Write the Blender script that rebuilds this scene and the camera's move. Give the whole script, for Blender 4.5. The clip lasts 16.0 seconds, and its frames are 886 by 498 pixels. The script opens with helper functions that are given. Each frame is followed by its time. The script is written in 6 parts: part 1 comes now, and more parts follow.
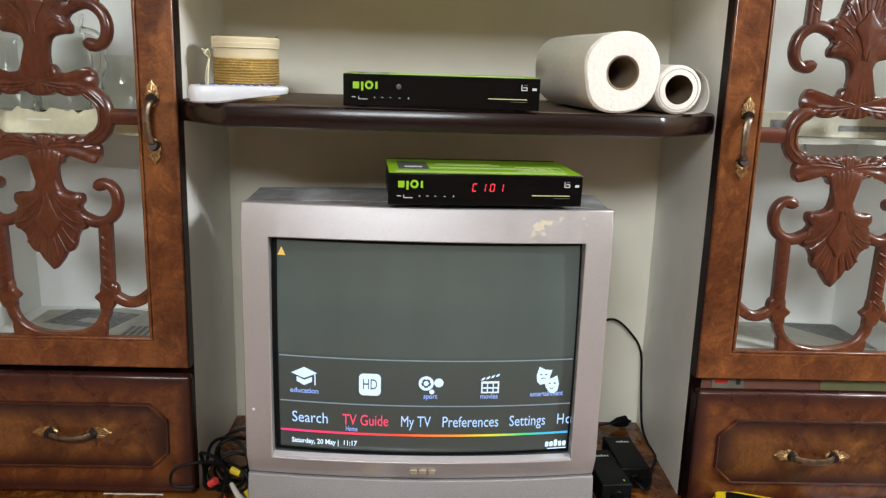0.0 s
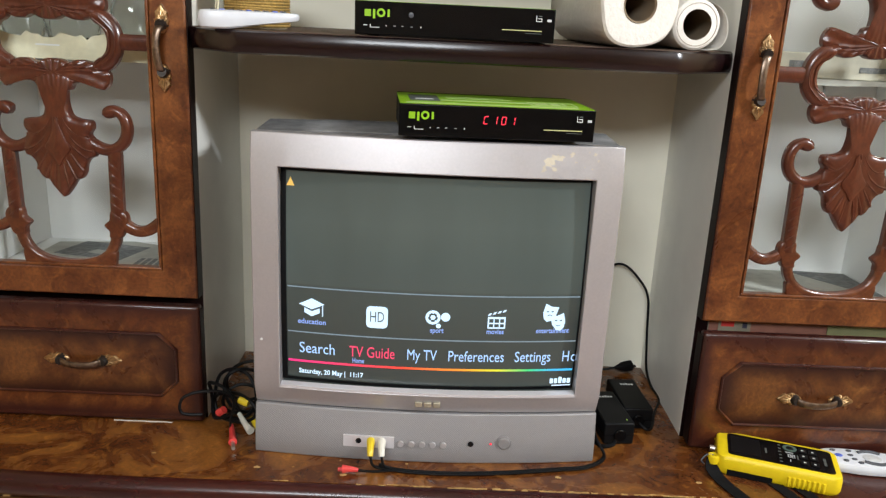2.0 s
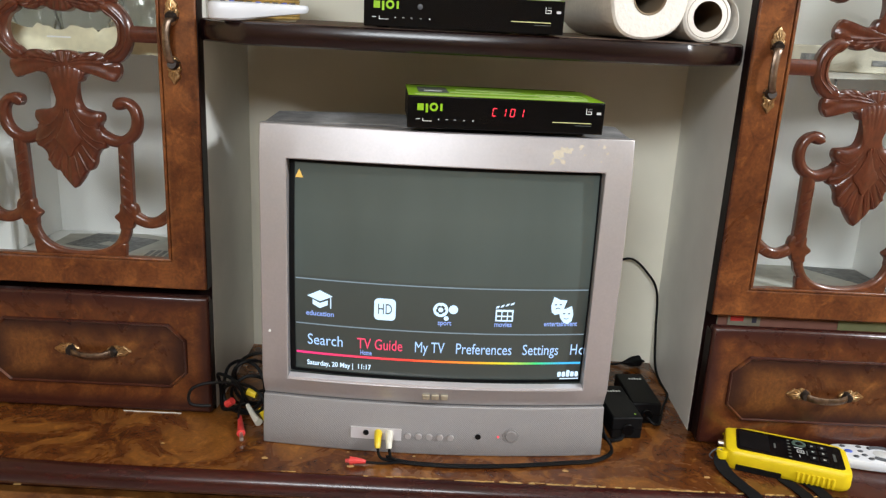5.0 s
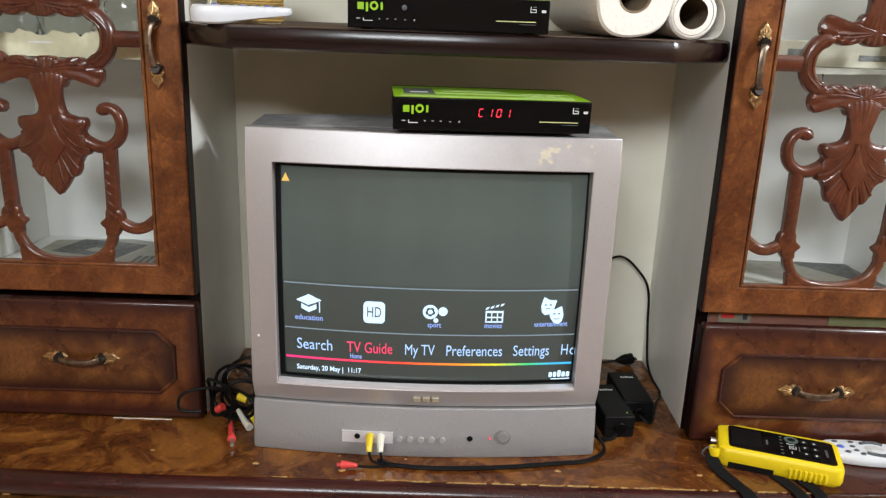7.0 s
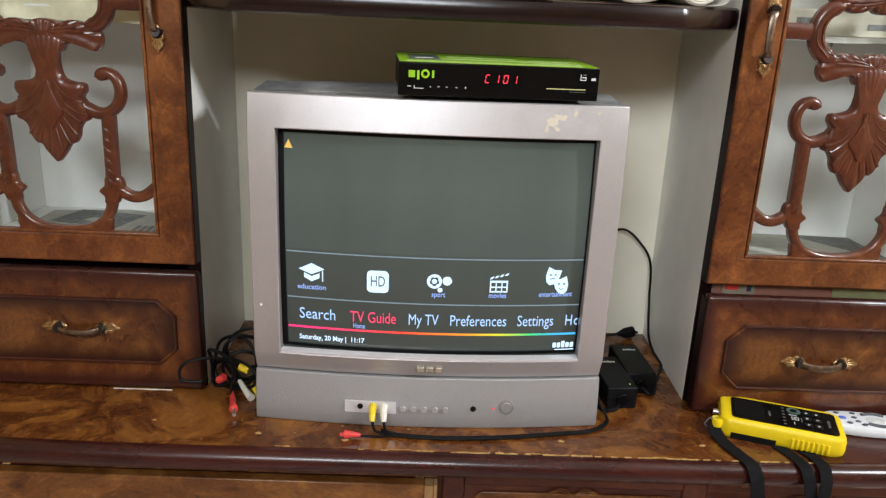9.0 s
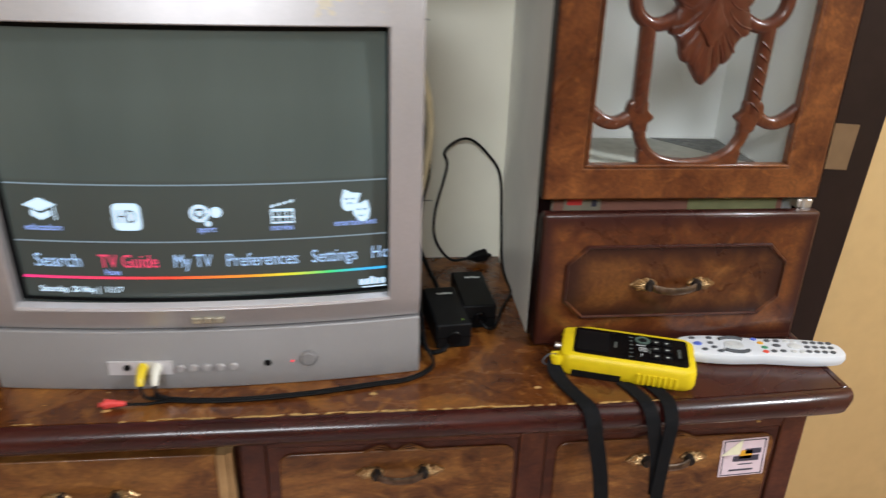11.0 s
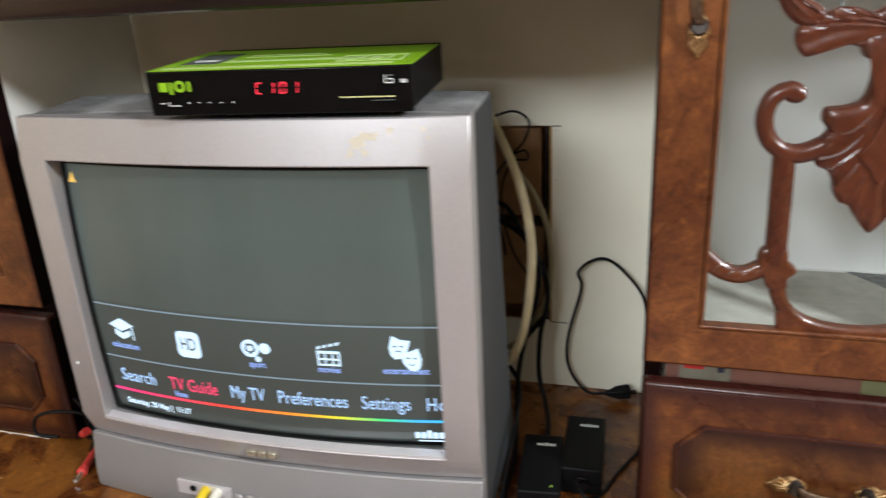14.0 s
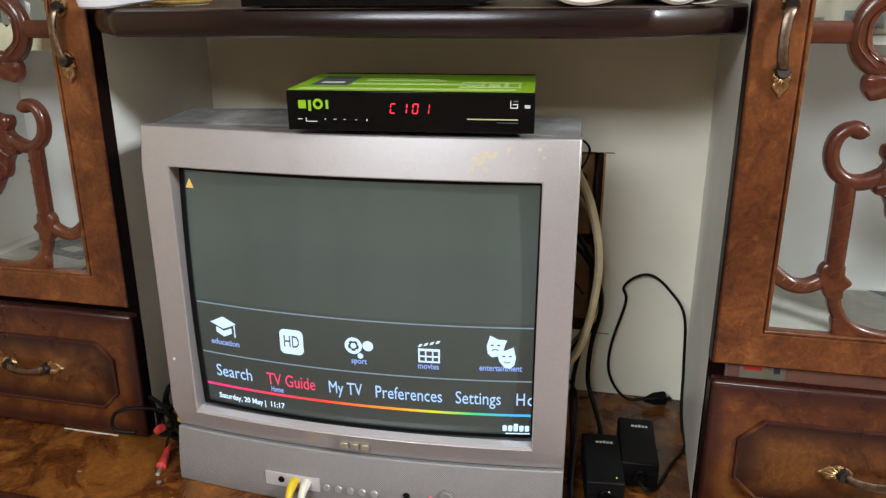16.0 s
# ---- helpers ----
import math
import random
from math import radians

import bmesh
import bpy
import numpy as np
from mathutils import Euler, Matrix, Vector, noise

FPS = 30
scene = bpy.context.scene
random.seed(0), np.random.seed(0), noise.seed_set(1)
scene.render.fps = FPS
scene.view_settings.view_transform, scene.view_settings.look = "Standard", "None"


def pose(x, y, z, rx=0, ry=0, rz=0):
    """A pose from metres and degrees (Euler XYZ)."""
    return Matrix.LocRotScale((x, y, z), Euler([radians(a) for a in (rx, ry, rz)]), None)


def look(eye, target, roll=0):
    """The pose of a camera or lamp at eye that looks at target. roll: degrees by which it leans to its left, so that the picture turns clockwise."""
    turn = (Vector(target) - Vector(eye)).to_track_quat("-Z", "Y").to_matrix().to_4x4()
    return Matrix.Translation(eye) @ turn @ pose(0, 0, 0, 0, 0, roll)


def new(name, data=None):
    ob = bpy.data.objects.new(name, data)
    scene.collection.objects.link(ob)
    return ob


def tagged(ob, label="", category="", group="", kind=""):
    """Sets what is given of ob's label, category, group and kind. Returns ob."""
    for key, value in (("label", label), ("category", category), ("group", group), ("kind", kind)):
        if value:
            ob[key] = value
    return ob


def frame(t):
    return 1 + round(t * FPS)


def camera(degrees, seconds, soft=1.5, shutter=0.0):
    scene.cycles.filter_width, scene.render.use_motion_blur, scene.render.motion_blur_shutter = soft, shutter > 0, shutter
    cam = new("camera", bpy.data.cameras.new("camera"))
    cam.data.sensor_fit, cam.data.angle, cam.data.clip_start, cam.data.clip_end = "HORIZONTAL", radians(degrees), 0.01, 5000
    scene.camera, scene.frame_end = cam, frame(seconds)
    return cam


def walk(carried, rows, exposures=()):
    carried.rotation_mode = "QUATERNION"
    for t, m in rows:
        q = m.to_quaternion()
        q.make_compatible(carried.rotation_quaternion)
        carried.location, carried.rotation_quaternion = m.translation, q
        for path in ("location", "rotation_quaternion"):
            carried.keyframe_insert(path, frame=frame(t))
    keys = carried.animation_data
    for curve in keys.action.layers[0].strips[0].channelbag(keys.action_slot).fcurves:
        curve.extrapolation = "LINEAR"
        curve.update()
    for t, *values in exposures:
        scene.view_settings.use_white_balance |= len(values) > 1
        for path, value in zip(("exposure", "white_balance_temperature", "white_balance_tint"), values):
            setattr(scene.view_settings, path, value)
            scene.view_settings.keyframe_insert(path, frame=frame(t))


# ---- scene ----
cam = camera(62.3, 16.0, 1.3, 0.35)
PATH = [
    (0, (0.029, 0.075, 1.292), (0.082, 2.031, 0.877), 1.7),
    (0.5, (0.034, 0.082, 1.287), (0.093, 2.033, 0.85), 2.0),
    (1, (0.026, 0.077, 1.265), (0.083, 2.017, 0.785), 2.4),
    (1.5, (0.025, 0.072, 1.258), (0.071, 2.006, 0.752), 2.7),
    (2, (0.03, 0.07, 1.258), (0.063, 2.0, 0.735), 2.8),
    (2.5, (0.034, 0.067, 1.256), (0.055, 1.994, 0.722), 2.9),
    (3, (0.033, 0.069, 1.25), (0.049, 1.993, 0.706), 3.0),
    (3.5, (0.028, 0.069, 1.25), (0.039, 1.992, 0.702), 3.1),
    (4, (0.03, 0.068, 1.25), (0.04, 1.992, 0.707), 3.1),
    (6.5, (0.036, 0.071, 1.255), (0.05, 2.002, 0.734), 2.2),
    (7, (0.041, 0.075, 1.256), (0.062, 2.001, 0.719), 2.1),
    (7.5, (0.038, 0.072, 1.245), (0.064, 1.991, 0.683), 2.2),
    (8, (0.033, 0.074, 1.242), (0.063, 1.99, 0.667), 2.4),
    (10.5, (0.024, 0.128, 1.213), (0.177, 2.015, 0.569), 2.3),
    (10.8, (0.098, 0.198, 1.203), (0.355, 2.039, 0.466), 2.8),
    (11, (0.213, 0.248, 1.194), (0.435, 2.068, 0.396), 1.9),
    (11.2, (0.311, 0.307, 1.195), (0.465, 2.11, 0.341), 1.0),
    (11.5, (0.377, 0.39, 1.18), (0.496, 2.147, 0.232), 0.6),
    (12, (0.392, 0.534, 1.16), (0.542, 2.239, 0.125), 1.0),
    (12.5, (0.397, 0.594, 1.168), (0.578, 2.318, 0.171), 2.3),
    (12.7, (0.422, 0.568, 1.203), (0.447, 2.343, 0.282), 1.2),
    (13, (0.503, 0.511, 1.223), (0.249, 2.325, 0.421), -0.9),
    (13.2, (0.533, 0.493, 1.229), (0.128, 2.289, 0.448), -1.9),
    (13.5, (0.549, 0.466, 1.24), (0.0, 2.243, 0.505), -3.2),
    (14, (0.444, 0.415, 1.256), (-0.105, 2.214, 0.574), -3.0),
    (14.5, (0.291, 0.362, 1.253), (-0.1, 2.212, 0.599), -1.9),
    (15, (0.27, 0.326, 1.261), (-0.089, 2.191, 0.636), -0.7),
    (15.5, (0.306, 0.314, 1.268), (-0.078, 2.175, 0.645), 0.0),
    (16, (0.308, 0.295, 1.268), (-0.11, 2.151, 0.651), -0.1),
]
walk(cam, [(t, look(eye, target, roll)) for t, eye, target, roll in PATH], [
    (0.0, -0.32, 6500, 10), (2.5, -0.27, 6500, 10), (8.2, -0.27, 6500, 10), (10.4, -0.30, 6500, 10), (11.0, -0.42, 6400, 10), (11.5, -0.22, 5900, 10), (12.0, -0.14, 5350, 10), (12.5, -0.06, 5250, 10), (13.0, -0.08, 5750, 10), (13.5, -0.16, 6200, 10), (14.4, -0.32, 6450, 10), (16.0, -0.40, 6450, 10)])

# ---- world and lamps ----
world = bpy.data.worlds.new("world")
scene.world = world
world.use_nodes = True
world.node_tree.nodes["Background"].inputs[0].default_value = (0.9, 0.95, 1.0, 1)
world.node_tree.nodes["Background"].inputs[1].default_value = 0.03


def area_lamp(name, eye, target, sx, sy, watts, colour):
    d = bpy.data.lights.new(name, "AREA")
    d.shape, d.size, d.size_y, d.energy, d.color = "RECTANGLE", sx, sy, watts, colour
    ob = new(name, d)
    ob.matrix_world = look(eye, target)
    return ob


LAMP = (0.94, 1.0, 1.05)
# neither source is in view: added where the shadows point, size and power tuned
area_lamp("side_tube_lamp", (1.97, 0.02, 2.22), (-0.25, 1.15, 1.1), 0.16, 0.30, 60, LAMP)
area_lamp("ceiling_tube_lamp", (-0.35, -1.75, 2.50), (0.15, 1.1, 0.95), 1.20, 0.70, 92, LAMP)

# ---- materials ----


class Mat:
    """A node material with a Principled shader and short ways to add texture."""

    def __init__(self, name, colour=(0.5, 0.5, 0.5), rough=0.5, metal=0.0, coat=0.0):
        self.m = bpy.data.materials.new(name)
        self.m.use_nodes = True
        self.t = self.m.node_tree
        self.b = self.t.nodes["Principled BSDF"]
        self.b.inputs["Base Color"].default_value = (*colour, 1)
        self.b.inputs["Roughness"].default_value = rough
        self.b.inputs["Metallic"].default_value = metal
        self.b.inputs["Coat Weight"].default_value = coat
        self.b.inputs["Coat Roughness"].default_value = 0.12
        self.co = self.node("ShaderNodeTexCoord").outputs["Object"]

    def node(self, kind, **ins):
        n = self.t.nodes.new(kind)
        for k, v in ins.items():
            n.inputs[k.replace("_", " ")].default_value = v
        return n

    def link(self, a, b):
        self.t.links.new(a, b)

    def noise(self, scale, detail=4.0, rough=0.5, distort=0.0, stretch=(1, 1, 1), co=None):
        mp = self.node("ShaderNodeMapping")
        mp.inputs["Scale"].default_value = stretch
        self.link(co or self.co, mp.inputs["Vector"])
        n = self.node("ShaderNodeTexNoise", Scale=scale, Detail=detail, Roughness=rough, Distortion=distort)
        self.link(mp.outputs[0], n.inputs["Vector"])
        return n.outputs["Fac"]

    def ramp(self, fac, stops):
        r = self.node("ShaderNodeValToRGB")
        e = r.color_ramp.elements
        while len(e) < len(stops):
            e.new(0.5)
        for s, (p, c) in zip(e, stops):
            s.position, s.color = p, (*c, 1) if len(c) == 3 else c
        self.link(fac, r.inputs[0])
        return r.outputs[0]

    def mix(self, fac, a, b, mode="MIX"):
        n = self.t.nodes.new("ShaderNodeMix")
        n.data_type, n.blend_type = "RGBA", mode
        for k, v in ((0, fac), (6, a), (7, b)):
            if hasattr(v, "is_linked"):
                self.link(v, n.inputs[k])
            elif k == 0:
                n.inputs[0].default_value = v
            else:
                n.inputs[k].default_value = (*v, 1)
        return n.outputs[2]

    def colour(self, out):
        self.link(out, self.b.inputs["Base Color"])
        return self

    def roughness(self, fac, lo, hi):
        r = self.node("ShaderNodeMapRange")
        r.inputs["To Min"].default_value, r.inputs["To Max"].default_value = lo, hi
        self.link(fac, r.inputs["Value"])
        self.link(r.outputs[0], self.b.inputs["Roughness"])
        return self

    def bump(self, fac, dist, strength=1.0):
        n = self.node("ShaderNodeBump", Strength=strength, Distance=dist)
        self.link(fac, n.inputs["Height"])
        self.link(n.outputs[0], self.b.inputs["Normal"])
        return self


def plain(name, colour, rough=0.5, metal=0.0, coat=0.0, vary=0.12, scale=40.0, bump=0.0, spec=0.5):
    m = Mat(name, colour, rough, metal, coat)
    m.b.inputs["Specular IOR Level"].default_value = spec
    f = m.noise(scale, 3)
    g = m.noise(scale * 0.13, 3)
    dark = tuple(c * (1 - vary) for c in colour)
    lite = tuple(min(1, c * (1 + vary)) for c in colour)
    a = m.ramp(f, [(0.3, dark), (0.7, lite)])
    m.colour(m.mix(m.ramp(g, [(0.35, (0, 0, 0)), (0.7, (0.5, 0.5, 0.5))]), a, dark))
    m.roughness(g, max(0.02, rough - 0.08), min(1, rough + 0.1))
    if bump:
        m.bump(f, bump)
    return m.m


def glow(name, colour, strength):
    m = bpy.data.materials.new(name)
    m.use_nodes = True
    b = m.node_tree.nodes["Principled BSDF"]
    b.inputs["Base Color"].default_value = (0.02, 0.02, 0.02, 1)
    b.inputs["Emission Color"].default_value = (*colour, 1)
    b.inputs["Emission Strength"].default_value = strength
    return m


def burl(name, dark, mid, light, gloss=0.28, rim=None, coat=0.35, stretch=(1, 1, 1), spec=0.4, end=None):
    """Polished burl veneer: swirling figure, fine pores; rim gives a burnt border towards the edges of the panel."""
    m = Mat(name, mid, gloss, 0, coat)
    m.b.inputs["Specular IOR Level"].default_value = spec
    big = m.noise(9, 5, 0.55, 1.6, stretch)
    sw = m.noise(26, 6, 0.62, 2.4, stretch)
    fine = m.noise(210, 3, 0.6, 0.3, stretch)
    a = m.ramp(sw, [(0.36, dark), (0.47, mid), (0.54, mid), (0.66, light)])
    b = m.ramp(big, [(0.38, dark), (0.5, mid), (0.62, light)])
    c = m.mix(0.5, a, b)
    c = m.mix(0.35, c, m.ramp(fine, [(0.35, (0.25, 0.2, 0.15)), (0.6, (1, 1, 1))]), "MULTIPLY")
    if rim:
        tc = m.node("ShaderNodeTexCoord")
        sep = m.node("ShaderNodeSeparateXYZ")
        m.link(tc.outputs["Generated"], sep.inputs[0])
        es = []
        for k, wide in ((0, rim[0]), (2, rim[1])):
            s = m.t.nodes.new("ShaderNodeMath")
            s.operation = "SUBTRACT"
            m.link(sep.outputs[k], s.inputs[0])
            s.inputs[1].default_value = 0.5
            ab = m.t.nodes.new("ShaderNodeMath")
            ab.operation = "ABSOLUTE"
            m.link(s.outputs[0], ab.inputs[0])
            r = m.node("ShaderNodeMapRange")
            r.inputs["From Min"].default_value, r.inputs["From Max"].default_value = 0.5 - wide, 0.5
            m.link(ab.outputs[0], r.inputs["Value"])
            es.append(r.outputs[0])
        mx = m.t.nodes.new("ShaderNodeMath")
        mx.operation = "MAXIMUM"
        m.link(es[0], mx.inputs[0])
        m.link(es[1], mx.inputs[1])
        ad = m.t.nodes.new("ShaderNodeMath")
        ad.operation = "MULTIPLY_ADD"
        m.link(m.noise(18, 4), ad.inputs[0])
        ad.inputs[1].default_value = 0.35
        m.link(mx.outputs[0], ad.inputs[2])
        c = m.mix(m.ramp(ad.outputs[0], [(0.22, (0, 0, 0)), (1.0, (0.9, 0.9, 0.9))]), c, rim[2])
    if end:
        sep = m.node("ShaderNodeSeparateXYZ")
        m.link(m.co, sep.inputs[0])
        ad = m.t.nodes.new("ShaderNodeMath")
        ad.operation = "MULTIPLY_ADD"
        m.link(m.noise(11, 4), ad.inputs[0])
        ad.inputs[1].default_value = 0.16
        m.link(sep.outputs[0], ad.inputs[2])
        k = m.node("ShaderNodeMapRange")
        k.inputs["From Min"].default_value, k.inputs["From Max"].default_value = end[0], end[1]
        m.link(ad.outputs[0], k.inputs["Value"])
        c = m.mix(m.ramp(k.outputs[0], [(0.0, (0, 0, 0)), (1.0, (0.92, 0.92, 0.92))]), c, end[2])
    m.colour(c)
    m.roughness(big, gloss - 0.06, gloss + 0.12)
    m.bump(fine, 0.0002, 0.4)
    return m.m


BURL = burl("burl_veneer", (0.056, 0.0140, 0.0055), (0.128, 0.038, 0.011), (0.265, 0.092, 0.024))
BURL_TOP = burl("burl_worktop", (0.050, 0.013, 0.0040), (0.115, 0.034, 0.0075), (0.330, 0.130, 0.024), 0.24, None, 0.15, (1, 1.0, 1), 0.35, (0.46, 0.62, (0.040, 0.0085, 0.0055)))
BURL_RIM = burl("burnt_burl_panel", (0.042, 0.011, 0.0045), (0.100, 0.032, 0.009), (0.21, 0.082, 0.021), 0.26, (0.15, 0.32, (0.018, 0.0045, 0.0042)), 0.2)
BURL_FACE = burl("burl_drawer_face", (0.040, 0.0100, 0.0042), (0.098, 0.027, 0.0085), (0.205, 0.070, 0.018), 0.26, (0.06, 0.13, (0.030, 0.007, 0.006)), 0.2)
BURL_LOW = burl("burl_lower_panel", (0.060, 0.018, 0.005), (0.160, 0.058, 0.014), (0.34, 0.150, 0.038), 0.32, None, 0.15, (0.6, 1, 1.2))
CHERRY = burl("dark_cherry_varnish", (0.017, 0.0028, 0.0029), (0.033, 0.0056, 0.0048), (0.058, 0.0105, 0.0072), 0.24, None, 0.25, (0.3, 1, 1), 0.35)
CHERRY_BASE = burl("brown_cherry_frame", (0.042, 0.010, 0.007), (0.072, 0.019, 0.010), (0.115, 0.034, 0.015), 0.32, None, 0.1, (0.5, 1, 1), 0.35)
CARVE = burl("carved_red_brown_wood", (0.050, 0.0108, 0.0050), (0.076, 0.0172, 0.0072), (0.108, 0.0265, 0.0104), 0.27, None, 0.40, (1, 1, 0.5))
LATTICE = burl("brown_lattice_wood", (0.056, 0.0130, 0.0055), (0.100, 0.0265, 0.0095), (0.165, 0.050, 0.016), 0.27, None, 0.40)
EDGE = plain("near_black_edge_strip", (0.008, 0.0026, 0.0026), 0.4, 0, 0.0, spec=0.14)
SHELFWOOD = burl("dark_shelf_varnish", (0.005, 0.002, 0.002), (0.008, 0.0028, 0.0030), (0.018, 0.0058, 0.0058), 0.20, None, 0.06, (0.2, 1, 1), 0.42)


def dusty(name, colour, dust, rough, lying=False):
    """Dust in drifts; lying: only where the surface looks up."""
    m = Mat(name, colour, rough)
    m.b.inputs["Specular IOR Level"].default_value = 0.3
    f = m.noise(14, 6, 0.65)
    k = m.ramp(f, [(0.38, (0.25, 0.25, 0.25)), (0.68, (0.9, 0.9, 0.9))])
    if lying:
        sep = m.node("ShaderNodeSeparateXYZ")
        m.link(m.node("ShaderNodeNewGeometry").outputs["Normal"], sep.inputs[0])
        k = m.mix(1.0, k, m.ramp(sep.outputs[2], [(0.4, (0.05, 0.05, 0.05)), (0.85, (1, 1, 1))]), "MULTIPLY")
    m.colour(m.mix(k, colour, dust))
    m.roughness(f, rough, 0.8)
    return m.m


SHELFTOP = dusty("dusty_shelf_top", (0.062, 0.026, 0.018), (0.19, 0.14, 0.10), 0.36)
WHITE_SIDE = plain("white_laminate", (0.90, 0.885, 0.82), 0.42, vary=0.05, scale=12, bump=0.0004)
CREAM_BACK = plain("cream_back_board", (0.85, 0.815, 0.68), 0.55, vary=0.06, scale=6, bump=0.0003)
INNER = plain("pale_cabinet_lining", (0.93, 0.93, 0.90), 0.45, vary=0.05, scale=8)
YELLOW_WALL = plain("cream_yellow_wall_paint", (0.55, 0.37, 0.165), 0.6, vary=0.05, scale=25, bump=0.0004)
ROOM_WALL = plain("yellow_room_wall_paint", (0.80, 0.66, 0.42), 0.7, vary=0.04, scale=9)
FLOOR = plain("pink_floor_tile", (0.42, 0.30, 0.27), 0.3, vary=0.08, scale=6)
GROUT = plain("tile_grout", (0.25, 0.22, 0.2), 0.8)
CEIL = plain("white_ceiling_paint", (0.76, 0.74, 0.68), 0.8, vary=0.03, scale=6)
SKIRT = plain("brown_skirting", (0.16, 0.09, 0.05), 0.4)
DARKPANEL = plain("dark_brown_panel", (0.016, 0.009, 0.008), 0.35, 0, 0.05, spec=0.2)
TAPE = plain("brown_packing_tape", (0.15, 0.090, 0.046), 0.35)
BOXWOOD = plain("brown_box_wood", (0.27, 0.145, 0.058), 0.5, vary=0.25, scale=45)
RAWWOOD = plain("raw_plywood", (0.36, 0.21, 0.09), 0.7, vary=0.2, scale=60)
SILVER = plain("silver_tv_paint", (0.455, 0.436, 0.444), 0.36, 0.50, vary=0.04, scale=300)
SILVER_LIP = plain("bright_silver_lip", (0.62, 0.60, 0.62), 0.35, 0.3, vary=0.03)
TVBODY = dusty("dusty_grey_tv_housing", (0.036, 0.037, 0.039), (0.33, 0.325, 0.32), 0.6, True)
TVREAR = plain("dark_grey_tv_back", (0.020, 0.020, 0.022), 0.6, spec=0.2)
BLACK = plain("black_plastic", (0.004, 0.004, 0.0045), 0.5, vary=0.2, spec=0.14)
GLOSSBLACK = plain("gloss_black_plastic", (0.003, 0.003, 0.0034), 0.2, 0, 0.0, vary=0.2, spec=0.15)
RUBBER = plain("black_cable_rubber", (0.004, 0.004, 0.0045), 0.5, spec=0.15)
IVORY = plain("ivory_cable", (0.80, 0.72, 0.48), 0.45)
OLIVE = plain("dull_beige_cable", (0.30, 0.25, 0.14), 0.5)
LIME = plain("lime_green_print", (0.25, 0.48, 0.015), 0.35, vary=0.06, scale=60)
LIME_PALE = plain("pale_green_print", (0.55, 0.72, 0.28), 0.35, vary=0.06)
PRINT_WHITE = plain("white_print", (0.75, 0.77, 0.75), 0.4)
PRINT_GREY = plain("grey_print", (0.10, 0.11, 0.10), 0.4)
SLOT = plain("pale_yellow_slot", (0.55, 0.55, 0.25), 0.4)
YELLOW = plain("yellow_rubber_case", (0.74, 0.55, 0.006), 0.45, vary=0.06, scale=80)
WHITEPLASTIC = plain("white_plastic", (0.62, 0.64, 0.68), 0.36, vary=0.03)
GREYKEY = plain("dark_grey_key", (0.06, 0.065, 0.075), 0.45)
PALEKEY = plain("pale_grey_key", (0.52, 0.53, 0.53), 0.45)
BLUEKEY = plain("blue_key", (0.08, 0.13, 0.5), 0.4)
REDKEY = plain("red_key", (0.7, 0.07, 0.04), 0.4)
GREENKEY = plain("green_key", (0.02, 0.22, 0.09), 0.4)
AMBERKEY = plain("amber_key", (0.75, 0.36, 0.02), 0.4)
REDPLUG = plain("red_plug_plastic", (0.62, 0.05, 0.045), 0.4)
YELLOWPLUG = plain("yellow_plug_plastic", (0.75, 0.55, 0.02), 0.4)
WHITEPLUG = plain("white_plug_plastic", (0.70, 0.68, 0.60), 0.4)
METAL = plain("plug_metal", (0.75, 0.72, 0.68), 0.42, 1.0)
BADGE = plain("dull_gilt_badge", (0.42, 0.38, 0.29), 0.4, 0.6, vary=0.2, scale=150)
BRASS = plain("worn_gilt_brass", (0.46, 0.30, 0.15), 0.36, 1.0, vary=0.4, scale=260, bump=0.0004)
BRONZE = plain("dark_antique_bronze", (0.22, 0.16, 0.12), 0.34, 1.0, vary=0.5, scale=120)
DARKBRONZE = plain("black_bronze", (0.035, 0.028, 0.024), 0.4, 0.6, vary=0.4, scale=120)
PAPER = plain("soft_white_paper", (0.72, 0.69, 0.635), 0.95, vary=0.04, scale=160, bump=0.0012)
CARDTUBE = plain("brown_card_tube", (0.20, 0.145, 0.09), 0.9)
STAIN = plain("faded_glue_stain", (0.52, 0.465, 0.365), 0.5, vary=0.1, scale=200)
CHIP = plain("chipped_pale_fibre", (0.48, 0.29, 0.10), 0.85, vary=0.3, scale=200)
STRAP = plain("black_webbing", (0.008, 0.008, 0.009), 0.85, vary=0.3, scale=700, bump=0.0004, spec=0.08)
NEWS = plain("newsprint", (0.50, 0.49, 0.43), 0.9, vary=0.12, scale=50)
NEWSINK = plain("newsprint_ink", (0.24, 0.245, 0.24), 0.9, vary=0.4, scale=120)
LINER = plain("cream_shelf_paper", (0.78, 0.73, 0.52), 0.8, vary=0.1, scale=70)
# drawer papers: the shade of the gap is mixed into these three colours
PINKPAPER = plain("shaded_pink_paper", (0.28, 0.12, 0.085), 0.8)
GREENPAPER = plain("shaded_yellow_green_paper", (0.25, 0.25, 0.12), 0.8)
SHADEDPAPER = plain("shaded_cream_paper", (0.26, 0.23, 0.17), 0.8)
STICKERPINK = plain("pale_pink_sticker", (0.74, 0.60, 0.66), 0.5)
STICKERINK = plain("dark_sticker_ink", (0.05, 0.045, 0.07), 0.5)
CREAMCLOTH = plain("cream_jar_band", (0.70, 0.60, 0.40), 0.8, vary=0.06)
TWINE = plain("golden_twine", (0.42, 0.265, 0.07), 0.85, vary=0.35, scale=300, bump=0.001)


